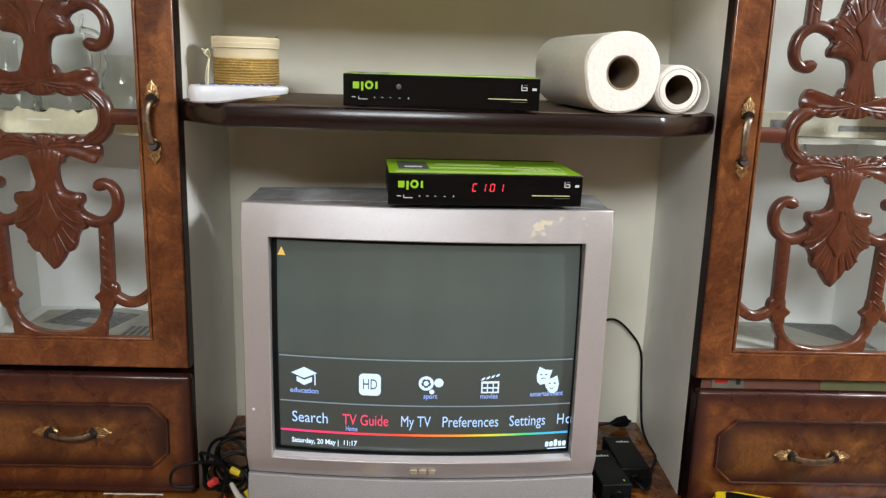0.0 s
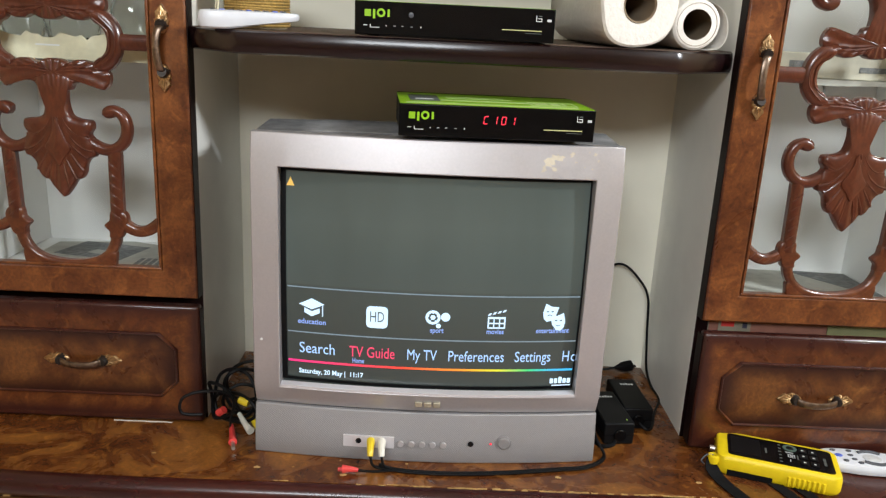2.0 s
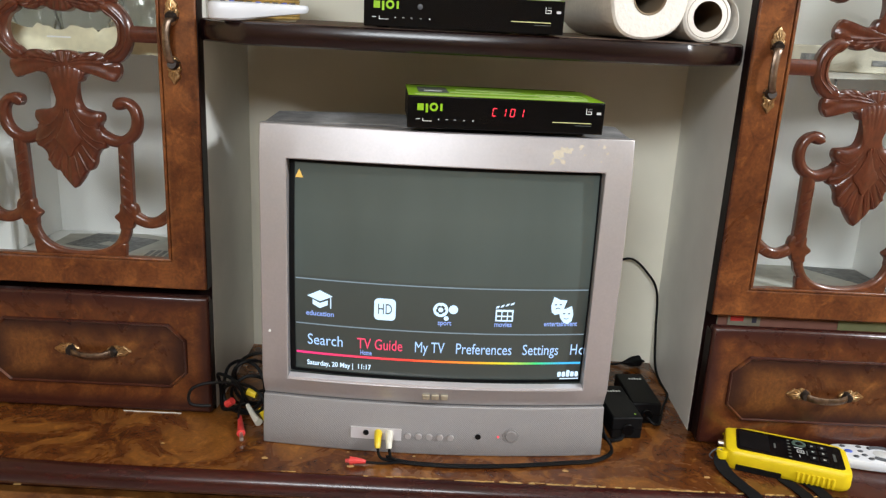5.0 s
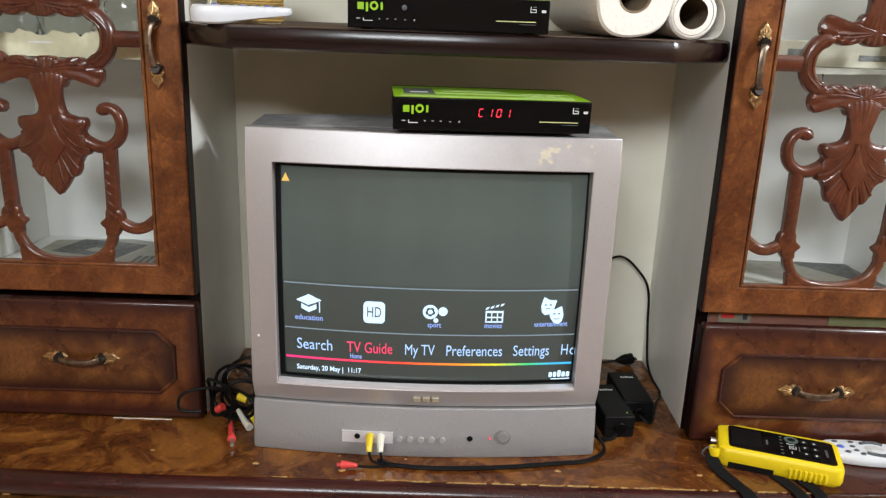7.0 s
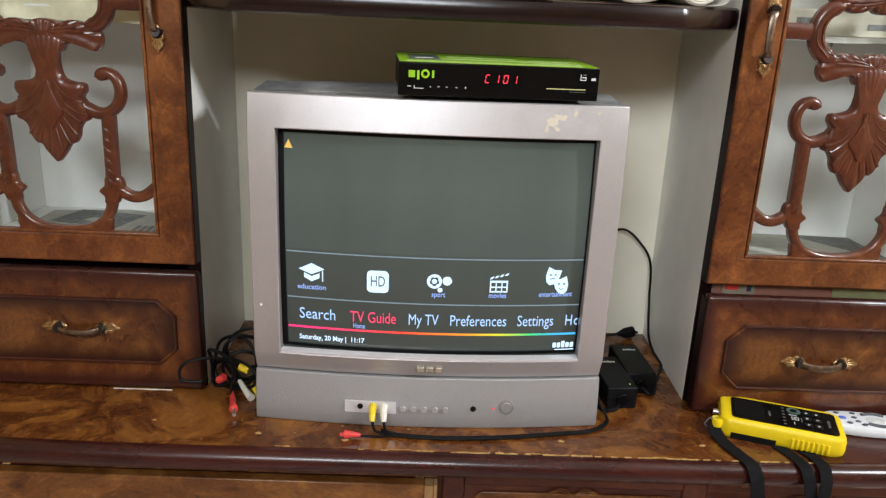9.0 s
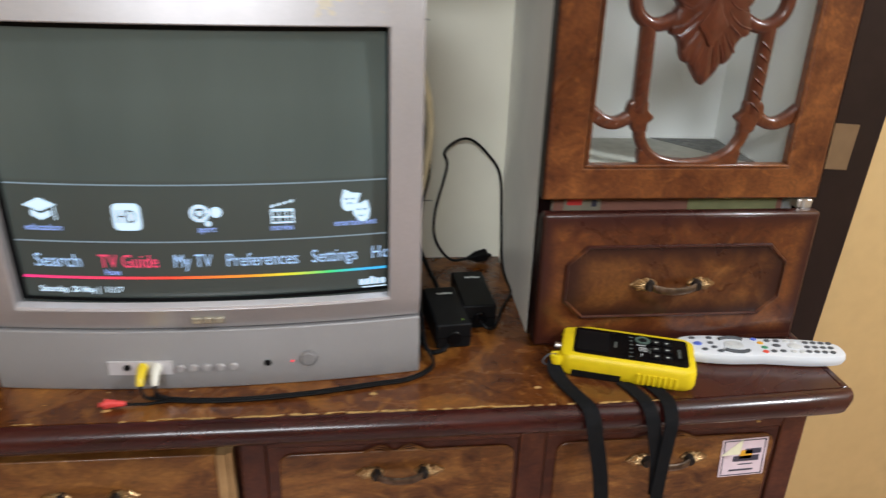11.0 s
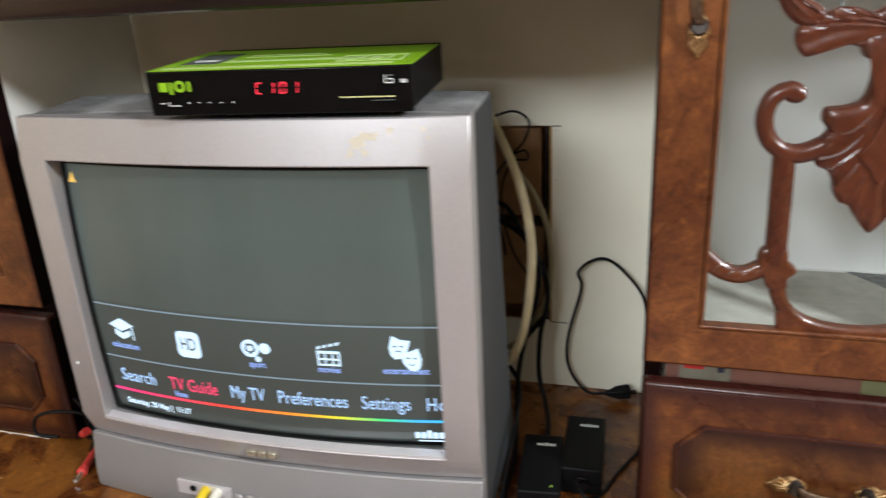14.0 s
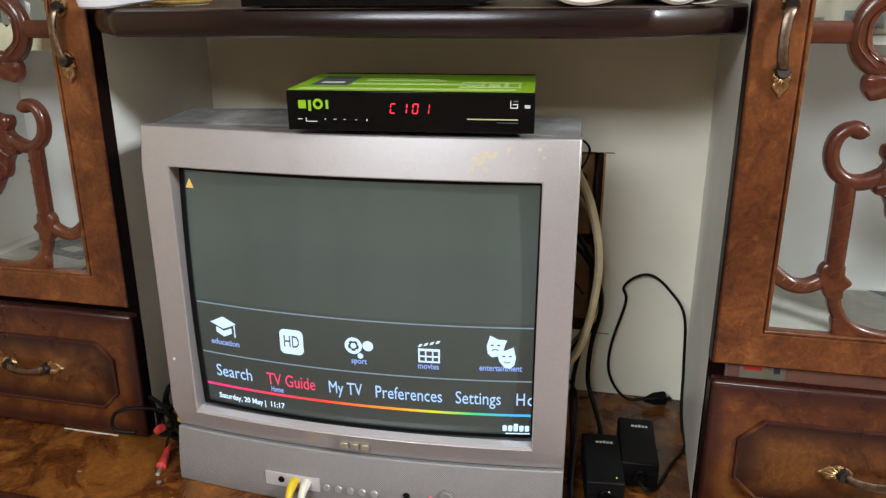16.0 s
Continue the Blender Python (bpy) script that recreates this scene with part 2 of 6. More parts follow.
def glass(name, tint=(1, 1, 1), rough=0.02):
    m = Mat(name, tint, rough)
    m.b.inputs["Transmission Weight"].default_value = 1.0
    m.b.inputs["IOR"].default_value = 1.45
    return m.m


GLASS = glass("clear_glass", (0.95, 0.97, 0.96))


def pane_material():
    """Thin window glass: mostly clear, with a little mirror gloss that grows at grazing angles."""
    m = bpy.data.materials.new("thin_pane")
    m.use_nodes = True
    t = m.node_tree
    out = t.nodes["Material Output"]
    a, g, mx, fr = (t.nodes.new(k) for k in ("ShaderNodeBsdfTransparent", "ShaderNodeBsdfGlossy", "ShaderNodeMixShader", "ShaderNodeFresnel"))
    a.inputs[0].default_value = (0.93, 0.95, 0.94, 1)
    g.inputs["Roughness"].default_value = 0.04
    fr.inputs[0].default_value = 1.28
    t.links.new(fr.outputs[0], mx.inputs[0])
    t.links.new(a.outputs[0], mx.inputs[1])
    t.links.new(g.outputs[0], mx.inputs[2])
    t.links.new(mx.outputs[0], out.inputs[0])
    return m


PANE = pane_material()


def grille_material():
    m = Mat("silver_speaker_grille", (0.56, 0.545, 0.56), 0.42, 0.30)
    sep = m.node("ShaderNodeSeparateXYZ")
    m.link(m.co, sep.inputs[0])
    hs = []
    for k in (0, 2):
        s = m.t.nodes.new("ShaderNodeMath")
        s.operation = "MULTIPLY"
        m.link(sep.outputs[k], s.inputs[0])
        s.inputs[1].default_value = 2 * math.pi / 0.0026
        c = m.t.nodes.new("ShaderNodeMath")
        c.operation = "SINE"
        m.link(s.outputs[0], c.inputs[0])
        hs.append(c.outputs[0])
    p = m.t.nodes.new("ShaderNodeMath")
    p.operation = "MULTIPLY"
    m.link(hs[0], p.inputs[0])
    m.link(hs[1], p.inputs[1])
    # darker than the bezel: dimmer light low on the front is put into the colour
    m.colour(m.ramp(p.outputs[0], [(0.0, (0.300, 0.290, 0.294)), (0.7, (0.215, 0.208, 0.211))]))
    m.bump(p.outputs[0], 0.0005, 0.5)
    return m.m


GRILLE = grille_material()


def screen_material():
    """A picture tube that is switched on: grey-green phosphor under polished glass, with a faint glow that stands in
    for the room mirrored in its upper part; darker from the menu band down.
    """
    m = Mat("picture_tube", (0.050, 0.062, 0.057), 0.10)
    m.b.inputs["Specular IOR Level"].default_value = 0.5
    m.b.inputs["Emission Color"].default_value = (0.50, 0.63, 0.59, 1)
    sep = m.node("ShaderNodeSeparateXYZ")
    m.link(m.co, sep.inputs[0])
    r = m.node("ShaderNodeMapRange")
    r.inputs["From Min"].default_value, r.inputs["From Max"].default_value = 0.10, 0.43
    m.link(sep.outputs[2], r.inputs["Value"])
    # room reflection put into the emission: stronger above, with soft upright patches
    k = m.ramp(r.outputs[0], [(0.0, (0, 0, 0)), (0.25, (0.015, 0.015, 0.015)), (0.472, (0.050, 0.050, 0.050)), (0.480, (0.090, 0.090, 0.090)), (0.75, (0.125, 0.125, 0.125)), (1.0, (0.080, 0.080, 0.080))])
    m.link(m.mix(0.7, k, m.ramp(m.noise(9, 3, 0.5, 0, (1, 1, 0.25)), [(0.3, (0.5, 0.5, 0.5)), (0.7, (1, 1, 1))]), "MULTIPLY"), m.b.inputs["Emission Strength"])
    m.bump(m.noise(5, 2), 0.0004, 0.3)
    return m.m


SCREEN = screen_material()
GLOW_WHITE = glow("screen_white", (0.64, 0.83, 1.0), 1.6)
GLOW_WORD = glow("screen_word", (0.44, 0.66, 1.0), 1.45)
GLOW_BLUE = glow("screen_pale_blue", (0.32, 0.48, 1.0), 1.15)
GLOW_LINE = glow("screen_line", (0.34, 0.46, 0.56), 0.85)
GLOW_PINK = glow("screen_pink", (1.0, 0.06, 0.17), 1.4)
GLOW_BAND = plain("screen_menu_band", (0.050, 0.056, 0.055), 0.12, vary=0.03)
GLOW_RED = glow("red_led", (1.0, 0.02, 0.05), 2.2)
GLOW_GREEN = glow("green_led", (0.5, 0.9, 0.1), 1.0)
GLOW_AMBER = glow("screen_amber", (1.0, 0.62, 0.12), 1.1)


def rainbow_material():
    m = Mat("screen_rainbow", (0.02, 0.02, 0.02), 0.3)
    sep = m.node("ShaderNodeSeparateXYZ")
    m.link(m.co, sep.inputs[0])
    r = m.node("ShaderNodeMapRange")
    r.inputs["From Min"].default_value, r.inputs["From Max"].default_value = -0.2, 0.2
    m.link(sep.outputs[0], r.inputs["Value"])
    c = m.ramp(r.outputs[0], [(0.0, (1, 0.03, 0.25)), (0.4, (1, 0.06, 0.03)), (0.62, (1, 0.35, 0.02)), (0.74, (0.8, 0.8, 0.03)), (0.85, (0.05, 0.7, 0.2)), (0.95, (0.05, 0.5, 0.9))])
    m.link(c, m.b.inputs["Emission Color"])
    m.b.inputs["Emission Strength"].default_value = 1.4
    return m.m


RAINBOW = rainbow_material()

# ---- mesh tools ----


def part(name, bm, material, parent=None, label="", bevel=0.0, smooth=True, kind=""):
    """Link a bmesh as one mesh object, under a thing or a part."""
    me = bpy.data.meshes.new(name)
    bmesh.ops.recalc_face_normals(bm, faces=bm.faces)
    bm.to_mesh(me)
    bm.free()
    me.materials.append(material)
    if smooth:
        me.polygons.foreach_set("use_smooth", [True] * len(me.polygons))
        me.set_sharp_from_angle(angle=radians(35))
    ob = new(name, me)
    ob.parent = parent
    if bevel:
        b = ob.modifiers.new("edge", "BEVEL")
        b.width, b.segments, b.limit_method, b.angle_limit = bevel, 2, "ANGLE", radians(40)
    return tagged(ob, label, kind=kind)


def thing(name, m, label, category, group="", kind=""):
    ob = new(name)
    ob.empty_display_size = 0.05
    ob.matrix_world = m
    return tagged(ob, label, category, group, kind)


def solo(name, bm, material, label, category, bevel=0.0, group="", kind=""):
    """A thing that is one mesh."""
    return tagged(part(name, bm, material, None, "", bevel), label, category, group, kind)


def box(x0, x1, y0, y1, z0, z1, bm=None):
    bm = bm or bmesh.new()
    v = [bm.verts.new((x, y, z)) for x in (x0, x1) for y in (y0, y1) for z in (z0, z1)]
    for f in ((0, 1, 3, 2), (4, 6, 7, 5), (0, 4, 5, 1), (2, 3, 7, 6), (0, 2, 6, 4), (1, 5, 7, 3)):
        bm.faces.new([v[i] for i in f])
    return bm


def spline(pts, n=6, closed=False):
    """A smooth line through some points (Catmull-Rom)."""
    P = [Vector(p) for p in pts]
    out, m = [], len(P)
    for i in range(m if closed else m - 1):
        a = P[(i - 1) % m] if closed or i else P[0]
        b, c = P[i], P[(i + 1) % m]
        d = P[(i + 2) % m] if closed or i + 2 < m else P[-1]
        for k in range(n):
            t = k / n
            out.append(0.5 * (2 * b + (c - a) * t + (2 * a - 5 * b + 4 * c - d) * t * t + (3 * b - a - 3 * c + d) * t ** 3))
    if not closed:
        out.append(P[-1])
    return out


def loft(rings, closed_path=False, closed_ring=True, cap=True, bm=None):
    bm = bm or bmesh.new()
    vs = [[bm.verts.new(p) for p in r] for r in rings]
    n = len(vs[0])
    for i in range(len(vs) if closed_path else len(vs) - 1):
        a, b = vs[i], vs[(i + 1) % len(vs)]
        for k in range(n if closed_ring else n - 1):
            bm.faces.new((a[k], a[(k + 1) % n], b[(k + 1) % n], b[k]))
    if cap and not closed_path and closed_ring:
        bm.faces.new(vs[0][::-1])
        bm.faces.new(vs[-1])
    return bm


def tube(pts, r, n=6, sides=8, bm=None, closed=False):
    """A round cord along a smooth line; r a radius or a function of the way along."""
    P = spline(pts, n, closed)
    rings, up = [], None
    for i, p in enumerate(P):
        d = (P[(i + 1) % len(P)] if closed or i + 1 < len(P) else p) - (P[i - 1] if closed or i else p)
        d.normalize()
        if up is None:
            up = d.orthogonal()
        up = (up - d * up.dot(d)).normalized()
        s = d.cross(up)
        rr = r(i / (len(P) - 1)) if callable(r) else r
        rings.append([p + (up * math.cos(a) + s * math.sin(a)) * rr for a in (2 * math.pi * k / sides for k in range(sides))])
    return loft(rings, closed, bm=bm)


def lathe(profile, sides=32, axis="z", bm=None, wobble=0.0):
    """Turn (radius, height) pairs round an axis; the profile is closed when it ends at radius 0 or where it began."""
    rings = []
    for k in range(sides):
        a = 2 * math.pi * k / sides
        c, s = math.cos(a), math.sin(a)
        w = 1 + wobble * math.sin(3 * a + 1) + wobble * 0.6 * math.sin(7 * a)
        rings.append([(r * c * w, r * s * w, h) if axis == "z" else (r * c * w, h, r * s * w) for r, h in profile])
    bm = loft(rings, True, False, False, bm)
    bmesh.ops.remove_doubles(bm, verts=bm.verts, dist=1e-6)
    return bm


def moved(bm, m):
    bm.transform(m)
    return bm


def ribbon(pts, width, front=0.005, back=0.010, n=6, closed=False, bm=None, groove=-0.02):
    """A carved band in the x-z plane along a smooth line; its face bulges towards -y, with a groove along the middle if asked."""
    P = spline([(u, 0, v) for u, v in pts], n, closed)
    rings = []
    for i, p in enumerate(P):
        d = (P[(i + 1) % len(P)] if closed or i + 1 < len(P) else p) - (P[i - 1] if closed or i else p)
        d.normalize()
        s = Vector((-d.z, 0, d.x))
        t = i / (len(P) - 1)
        w = (width(t) if callable(width) else width) / 2
        prof = ((-1, back), (-1, -front * 0.2), (-0.74, -front * 0.72), (-0.38, -front * 0.95), (0, -front * (1 - groove)), (0.38, -front * 0.95), (0.74, -front * 0.72), (1, -front * 0.2), (1, back))
        rings.append([p + s * (w * a) + Vector((0, y, 0)) for a, y in prof])
    return loft(rings, closed, bm=bm)


def plate(outline, centre, front=0.007, back=0.010, flutes=0, depth=0.0012, n=4, bm=None, veins=None):
    """A carved plate in the x-z plane, star-shaped round its centre: rounded rim, fluted face towards -y."""
    P = spline([(u, 0, v) for u, v in outline], n, True)
    c = Vector((centre[0], 0, centre[1]))
    rings = []
    for s, h in ((1.0, -back), (1.0, front * 0.25), (0.96, front * 0.70), (0.88, front * 0.94), (0.74, front), (0.58, front), (0.42, front * 1.03), (0.26, front * 1.05), (0.10, front * 1.05)):
        ring = []
        for p in P:
            q = c + (p - c) * s
            e = Vector((veins[0], 0, veins[1])) if veins else c
            a = math.atan2(q.z - e.z, q.x - e.x)
            y = -h
            if flutes and 0.05 < s < 0.99:
                y += depth * (0.5 + 0.5 * math.cos(flutes * a)) * (1 if s < 0.9 else 0.6) * min(1.0, max(0.0, (q - e).length - 0.03) / 0.05)
            ring.append((q.x, y, q.z))
        rings.append(ring)
    bm = loft(rings, False, True, True, bm)
    return bm


def mirror_x(pts):
    return list(pts) + [(-u, v) for u, v in reversed(pts) if abs(u) > 1e-6]


def disc(r, h, sides=20, axis="y"):
    """A flat button with a rounded rim; its face looks towards -y or +z."""
    if axis == "y":
        return lathe([(0, 0), (r, 0), (r, -h * 0.6), (r * 0.85, -h), (0, -h)], sides, "y")
    return lathe([(0, 0), (r, 0), (r, h * 0.6), (r * 0.85, h), (0, h)], sides, "z")


def letters(text, size, bold=0.0, extrude=0.0002, align="CENTER"):
    """The built-in font as a bmesh, upright in the x-z plane with its face towards -y."""
    cu = bpy.data.curves.new("letters", "FONT")
    cu.body, cu.size, cu.extrude, cu.align_x, cu.align_y, cu.resolution_u, cu.offset = text, size, extrude, align, "CENTER", 3, bold
    ob = new("letters", cu)
    bpy.context.view_layer.update()
    me = bpy.data.meshes.new_from_object(ob.evaluated_get(bpy.context.evaluated_depsgraph_get()))
    bpy.data.objects.remove(ob)
    bm = bmesh.new()
    bm.from_mesh(me)
    bpy.data.meshes.remove(me)
    return moved(bm, Matrix.Rotation(radians(90), 4, "X"))


def fit_width(bm, w):
    xs = [v.co.x for v in bm.verts]
    k = w / (max(xs) - min(xs))
    for v in bm.verts:
        v.co.x *= k
    return bm


def rounded(x0, x1, z0, z1, r, y=0.0, thick=0.0004, n=5):
    """A flat plate with rounded corners in the x-z plane."""
    pts = []
    for cx, cz, a0 in ((x1 - r, z1 - r, 0), (x0 + r, z1 - r, 90), (x0 + r, z0 + r, 180), (x1 - r, z0 + r, 270)):
        for k in range(n):
            a = radians(a0 + 90 * k / (n - 1))
            pts.append((cx + r * math.cos(a), cz + r * math.sin(a)))
    return loft([[(u, y, v) for u, v in pts], [(u, y - thick, v) for u, v in pts]])


# ---- the room ----
Z = 0.68
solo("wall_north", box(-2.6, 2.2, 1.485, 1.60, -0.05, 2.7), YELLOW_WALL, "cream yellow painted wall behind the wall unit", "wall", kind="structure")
solo("wall_east", box(2.2, 2.3, -3.2, 1.60, -0.05, 2.7), ROOM_WALL, "pale painted side wall of the room", "wall", kind="structure")
solo("wall_west", box(-2.7, -2.6, -3.2, 1.60, -0.05, 2.7), ROOM_WALL, "pale painted side wall of the room", "wall", kind="structure")
solo("wall_south", box(-2.7, 2.3, -3.3, -3.2, -0.05, 2.7), ROOM_WALL, "pale painted wall opposite the wall unit", "wall", kind="structure")
floor = solo("floor", box(-2.7, 2.3, -3.3, 1.60, -0.15, -0.056), GROUT, "pink tiled floor with grey joints", "floor", kind="structure")
solo("ceiling", box(-2.7, 2.3, -3.3, 1.60, 2.7, 2.8), CEIL, "plain white painted ceiling", "ceiling", kind="structure")
solo("baseboard", box(-2.6, 2.2, 1.470, 1.484, -0.05, -0.034), SKIRT, "brown skirting along the yellow wall", "skirting", 0.003, kind="structure")
part("floor_tile", box(0, 0.394, 0, 0.394, -0.0055, 0), FLOOR, floor)
tile = floor.children[0]
tile.location = (0.9, 1.06, -0.05)
for i in range(-9, 3):
    for j in range(-10, 1):
        if (i, j) != (0, 0):
            t2 = tile.copy()
            scene.collection.objects.link(t2)
            t2.location = (0.9 + 0.4 * i, 1.06 + 0.4 * j, -0.05)

# unseen housings, added to go with the two area lamps
fx = thing("tube_light", pose(-0.35, -1.80, 2.70), "wide white lamp panel added under the ceiling, out of view", "lamp")
part("housing", box(-0.64, 0.64, -0.40, 0.40, -0.05, 0), WHITEPLASTIC, fx, bevel=0.004)
fx = thing("wall_light", pose(2.20, -0.03, 2.28), "white lamp housing added on the side wall, out of view", "lamp")
part("housing", box(-0.09, 0, -0.16, 0.16, -0.20, 0.20), WHITEPLASTIC, fx, bevel=0.004)

dp = thing("dark_wall_panel", pose(0.935, 1.484, 0.38, 0, 3.2, 0), "dark brown wooden panel fixed to the yellow wall", "panel")
part("board", box(-0.22, 0.162, -0.064, 0, 0.02, 1.81), DARKPANEL, dp, bevel=0.003)
part("tape_patch", box(0.068, 0.116, -0.066, -0.0645, 0.450, 0.532), TAPE, dp, "square of brown packing tape")

# ---- cabinet pieces ----


def handle(parent, x, y, z, upright=False, length=0.112):
    """A gilt bail pull: two pointed leaf plates and a dark bronze bow between them. Along x, or upright."""
    m = Matrix.Translation((x, y, z)) @ (Matrix.Rotation(radians(90), 4, "Y") if upright else Matrix.Identity(4))
    h = length / 2
    for s in (-1, 1):
        o = [(s * h, 0), (s * (h - 0.006), 0.0045), (s * (h - 0.011), 0.0088), (s * (h - 0.016), 0.0070), (s * (h - 0.022), 0.0098), (s * (h - 0.027), 0.0085), (s * (h - 0.033), 0.0065), (s * (h - 0.038), 0.002)]
        o += [(u, -v) for u, v in reversed(o[1:])]
        part("handle_plate", moved(plate(o, (s * (h - 0.020), 0), 0.0042, 0.0, 0, 0, 3), m), BRASS, parent, "gilt brass leaf-shaped plate")
        for k in range(-3, 4):
            a = k * 0.42
            x0, x1 = s * (h - 0.024), s * (h - 0.024 + (0.020 - 0.0028 * abs(k)) * math.cos(a))
            z1 = 0.0105 * math.sin(a)
            part("handle_ray", moved(tube([(x0, -0.0042, 0), ((x0 + x1) / 2, -0.0056, z1 * 0.55), (x1, -0.0022, z1)], lambda t: 0.0016 - 0.0009 * t, 4, 6), m), BRASS, parent)
    g = h - 0.027
    for s in (-1, 1):
        part("handle_boss", moved(tube([(s * g, 0.001, 0), (s * g, -0.006, 0), (s * (g - 0.001), -0.011, 0)], lambda t: 0.0090 - 0.0026 * t, 2, 10), m), DARKBRONZE, parent, "blackened boss")
    P = spline([(-g, -0.005, 0), (-g * 0.86, -0.0105, -0.0015), (-g * 0.5, -0.0135, -0.0040), (0, -0.0145, -0.0050), (g * 0.5, -0.0135, -0.0040), (g * 0.86, -0.0105, -0.0015), (g, -0.005, 0)], 5)
    rings = []
    for i, p in enumerate(P):
        t = abs(2 * i / (len(P) - 1) - 1)
        w, q = 0.0052 + 0.0012 * t ** 2, 0.0026 + 0.0012 * t
        rings.append([p + Vector((0, -q * math.sin(a), w * math.cos(a))) for a in (2 * math.pi * k / 10 for k in range(10))])
    part("handle", moved(loft(rings), m), BRONZE, parent, "dark bronze bow handle")


def carving(door, up):
    """One half of the pierced carving of a glazed door; the other half is its mirror image."""
    def put(name, bm, label="", wood=CARVE):
        if up:
            bm.transform(Matrix.Diagonal((1, 1, -1, 1)))
        part(name, bm, wood, door, label)

    fan = mirror_x([(0.0, -0.0250), (0.011, -0.0262), (0.021, -0.0305), (0.033, -0.0262), (0.045, -0.0262), (0.057, -0.0310), (0.074, -0.040), (0.0755, -0.054), (0.0675, -0.0650), (0.060, -0.0610), (0.046, -0.0560), (0.028, -0.0580), (0.018, -0.068)])
    put("carved_fan", plate(fan, (0, -0.0435), 0.007, 0.008, 40, 0.0032, 12, None, (0, -0.088)), "fan-shaped carving with fluted rays")
    leaf = mirror_x([(0.0, -0.038), (0.0160, -0.040), (0.0250, -0.0475), (0.0175, -0.058), (0.0150, -0.071), (0.0147, -0.085), (0.0190, -0.101), (0.031, -0.1065), (0.0455, -0.1085), (0.0478, -0.118), (0.0430, -0.127), (0.0468, -0.134), (0.0500, -0.149), (0.0480, -0.158), (0.0400, -0.162), (0.0345, -0.171), (0.0325, -0.181), (0.0270, -0.190), (0.0195, -0.193), (0.0130, -0.203), (0.0065, -0.2115), (0.0, -0.2175)])
    put("carved_leaf", plate(leaf, (0, -0.140), 0.0085, 0.008, 46, 0.0014, 10, None, (0, -0.100)), "pointed palmette leaf carving with fine flutes")
    put("carved_bud", plate([(0, -0.100), (0.006, -0.118), (0.0125, -0.134), (0.0195, -0.147), (0.009, -0.161), (0, -0.174), (-0.009, -0.161), (-0.0195, -0.147), (-0.0125, -0.134), (-0.006, -0.118)], (0, -0.146), 0.0108, 0.0, 0))
    for s in (-1, 1):
        for pts, wide in (([(0.003, -0.088), (0.012, -0.112), (0.026, -0.127), (0.0425, -0.1295)], 0.0019), ([(0.008, -0.113), (0.020, -0.134), (0.033, -0.146), (0.0475, -0.151)], 0.0022), ([(0.017, -0.141), (0.028, -0.152), (0.0385, -0.160)], 0.0022), ([(0.0165, -0.154), (0.025, -0.168), (0.0315, -0.178)], 0.0022), ([(0.010, -0.163), (0.017, -0.180), (0.0210, -0.1905)], 0.0020), ([(0.005, -0.170), (0.008, -0.188), (0.0100, -0.202)], 0.0018), ([(0.0, -0.104), (0.0, -0.130), (0.0, -0.150)], 0.0010)):
            put("carved_vein", tube([(s * u, -0.0074 if k < len(pts) - 1 else -0.0052, v) for k, (u, v) in enumerate(pts)] if wide > 0.0012 else [(s * 0.0035 + s * u, -0.0100, v) for u, v in pts], lambda t, w=wide: w * (0.55 + 0.6 * t), 4, 6))
    for s in (-1, 1):
        f = lambda pts: [(s * u, v) for u, v in pts]
        put("carved_scroll", ribbon(f([(0.040, -0.139), (0.058, -0.1475), (0.074, -0.147), (0.088, -0.136), (0.0935, -0.119), (0.090, -0.102), (0.079, -0.0935), (0.063, -0.0985)]), lambda t: (0.0165 - 0.0035 * t) if t < 0.86 else 0.001 + 0.0165 * math.sqrt(max(0.0, 1 - ((t - 0.91) / 0.09) ** 2)), 0.006, 0.008), "curled scroll of carved wood")
        put("carved_bar", ribbon(f([(0.0745, -0.143), (0.0735, -0.19), (0.0725, -0.252)]), 0.0185, 0.0055, 0.008, 8), "spiral-cut upright bar")
        for k in range(6):
            w = -0.165 - 0.0145 * k
            put("carved_cut", tube([(s * 0.0668, -0.0036, w), (s * 0.073, -0.0054, w - 0.005), (s * 0.0797, -0.0036, w - 0.011)], 0.0017, 3, 5))
        put("carved_arc", ribbon(f([(0.072, -0.248), (0.084, -0.258), (0.100, -0.265), (0.117, -0.262), (0.137, -0.2475)]), lambda t: 0.0180 - 0.003 * math.sin(math.pi * t), 0.0040, 0.008), "drooping carved arc", LATTICE)
        for x, z in ((0.088, -0.2605), (0.100, -0.2650), (0.112, -0.2640), (0.123, -0.2580)):
            put("carved_cut", tube([(s * (x - 0.004), -0.0030, z + 0.0045), (s * x, -0.0040, z), (s * (x + 0.005), -0.0030, z - 0.0040)], 0.0007, 3, 5), "", LATTICE)
        knot = f([(0.0640, -0.236), (0.0830, -0.237), (0.0880, -0.250), (0.0830, -0.262), (0.0765, -0.276), (0.0610, -0.276), (0.0600, -0.2660), (0.0530, -0.2575), (0.0610, -0.2490)])
        put("carved_knot", plate(knot, (s * 0.0715, -0.2570), 0.0043, 0.008, 0, 0.0), "", LATTICE)
        put("carved_curve", ribbon(f([(0.0690, -0.262), (0.0685, -0.272), (0.0655, -0.286), (0.0560, -0.301), (0.0400, -0.3115), (0.0200, -0.3165), (-0.001, -0.3178)]), lambda t: 0.0150 - 0.003 * t, 0.0040, 0.008), "", LATTICE)
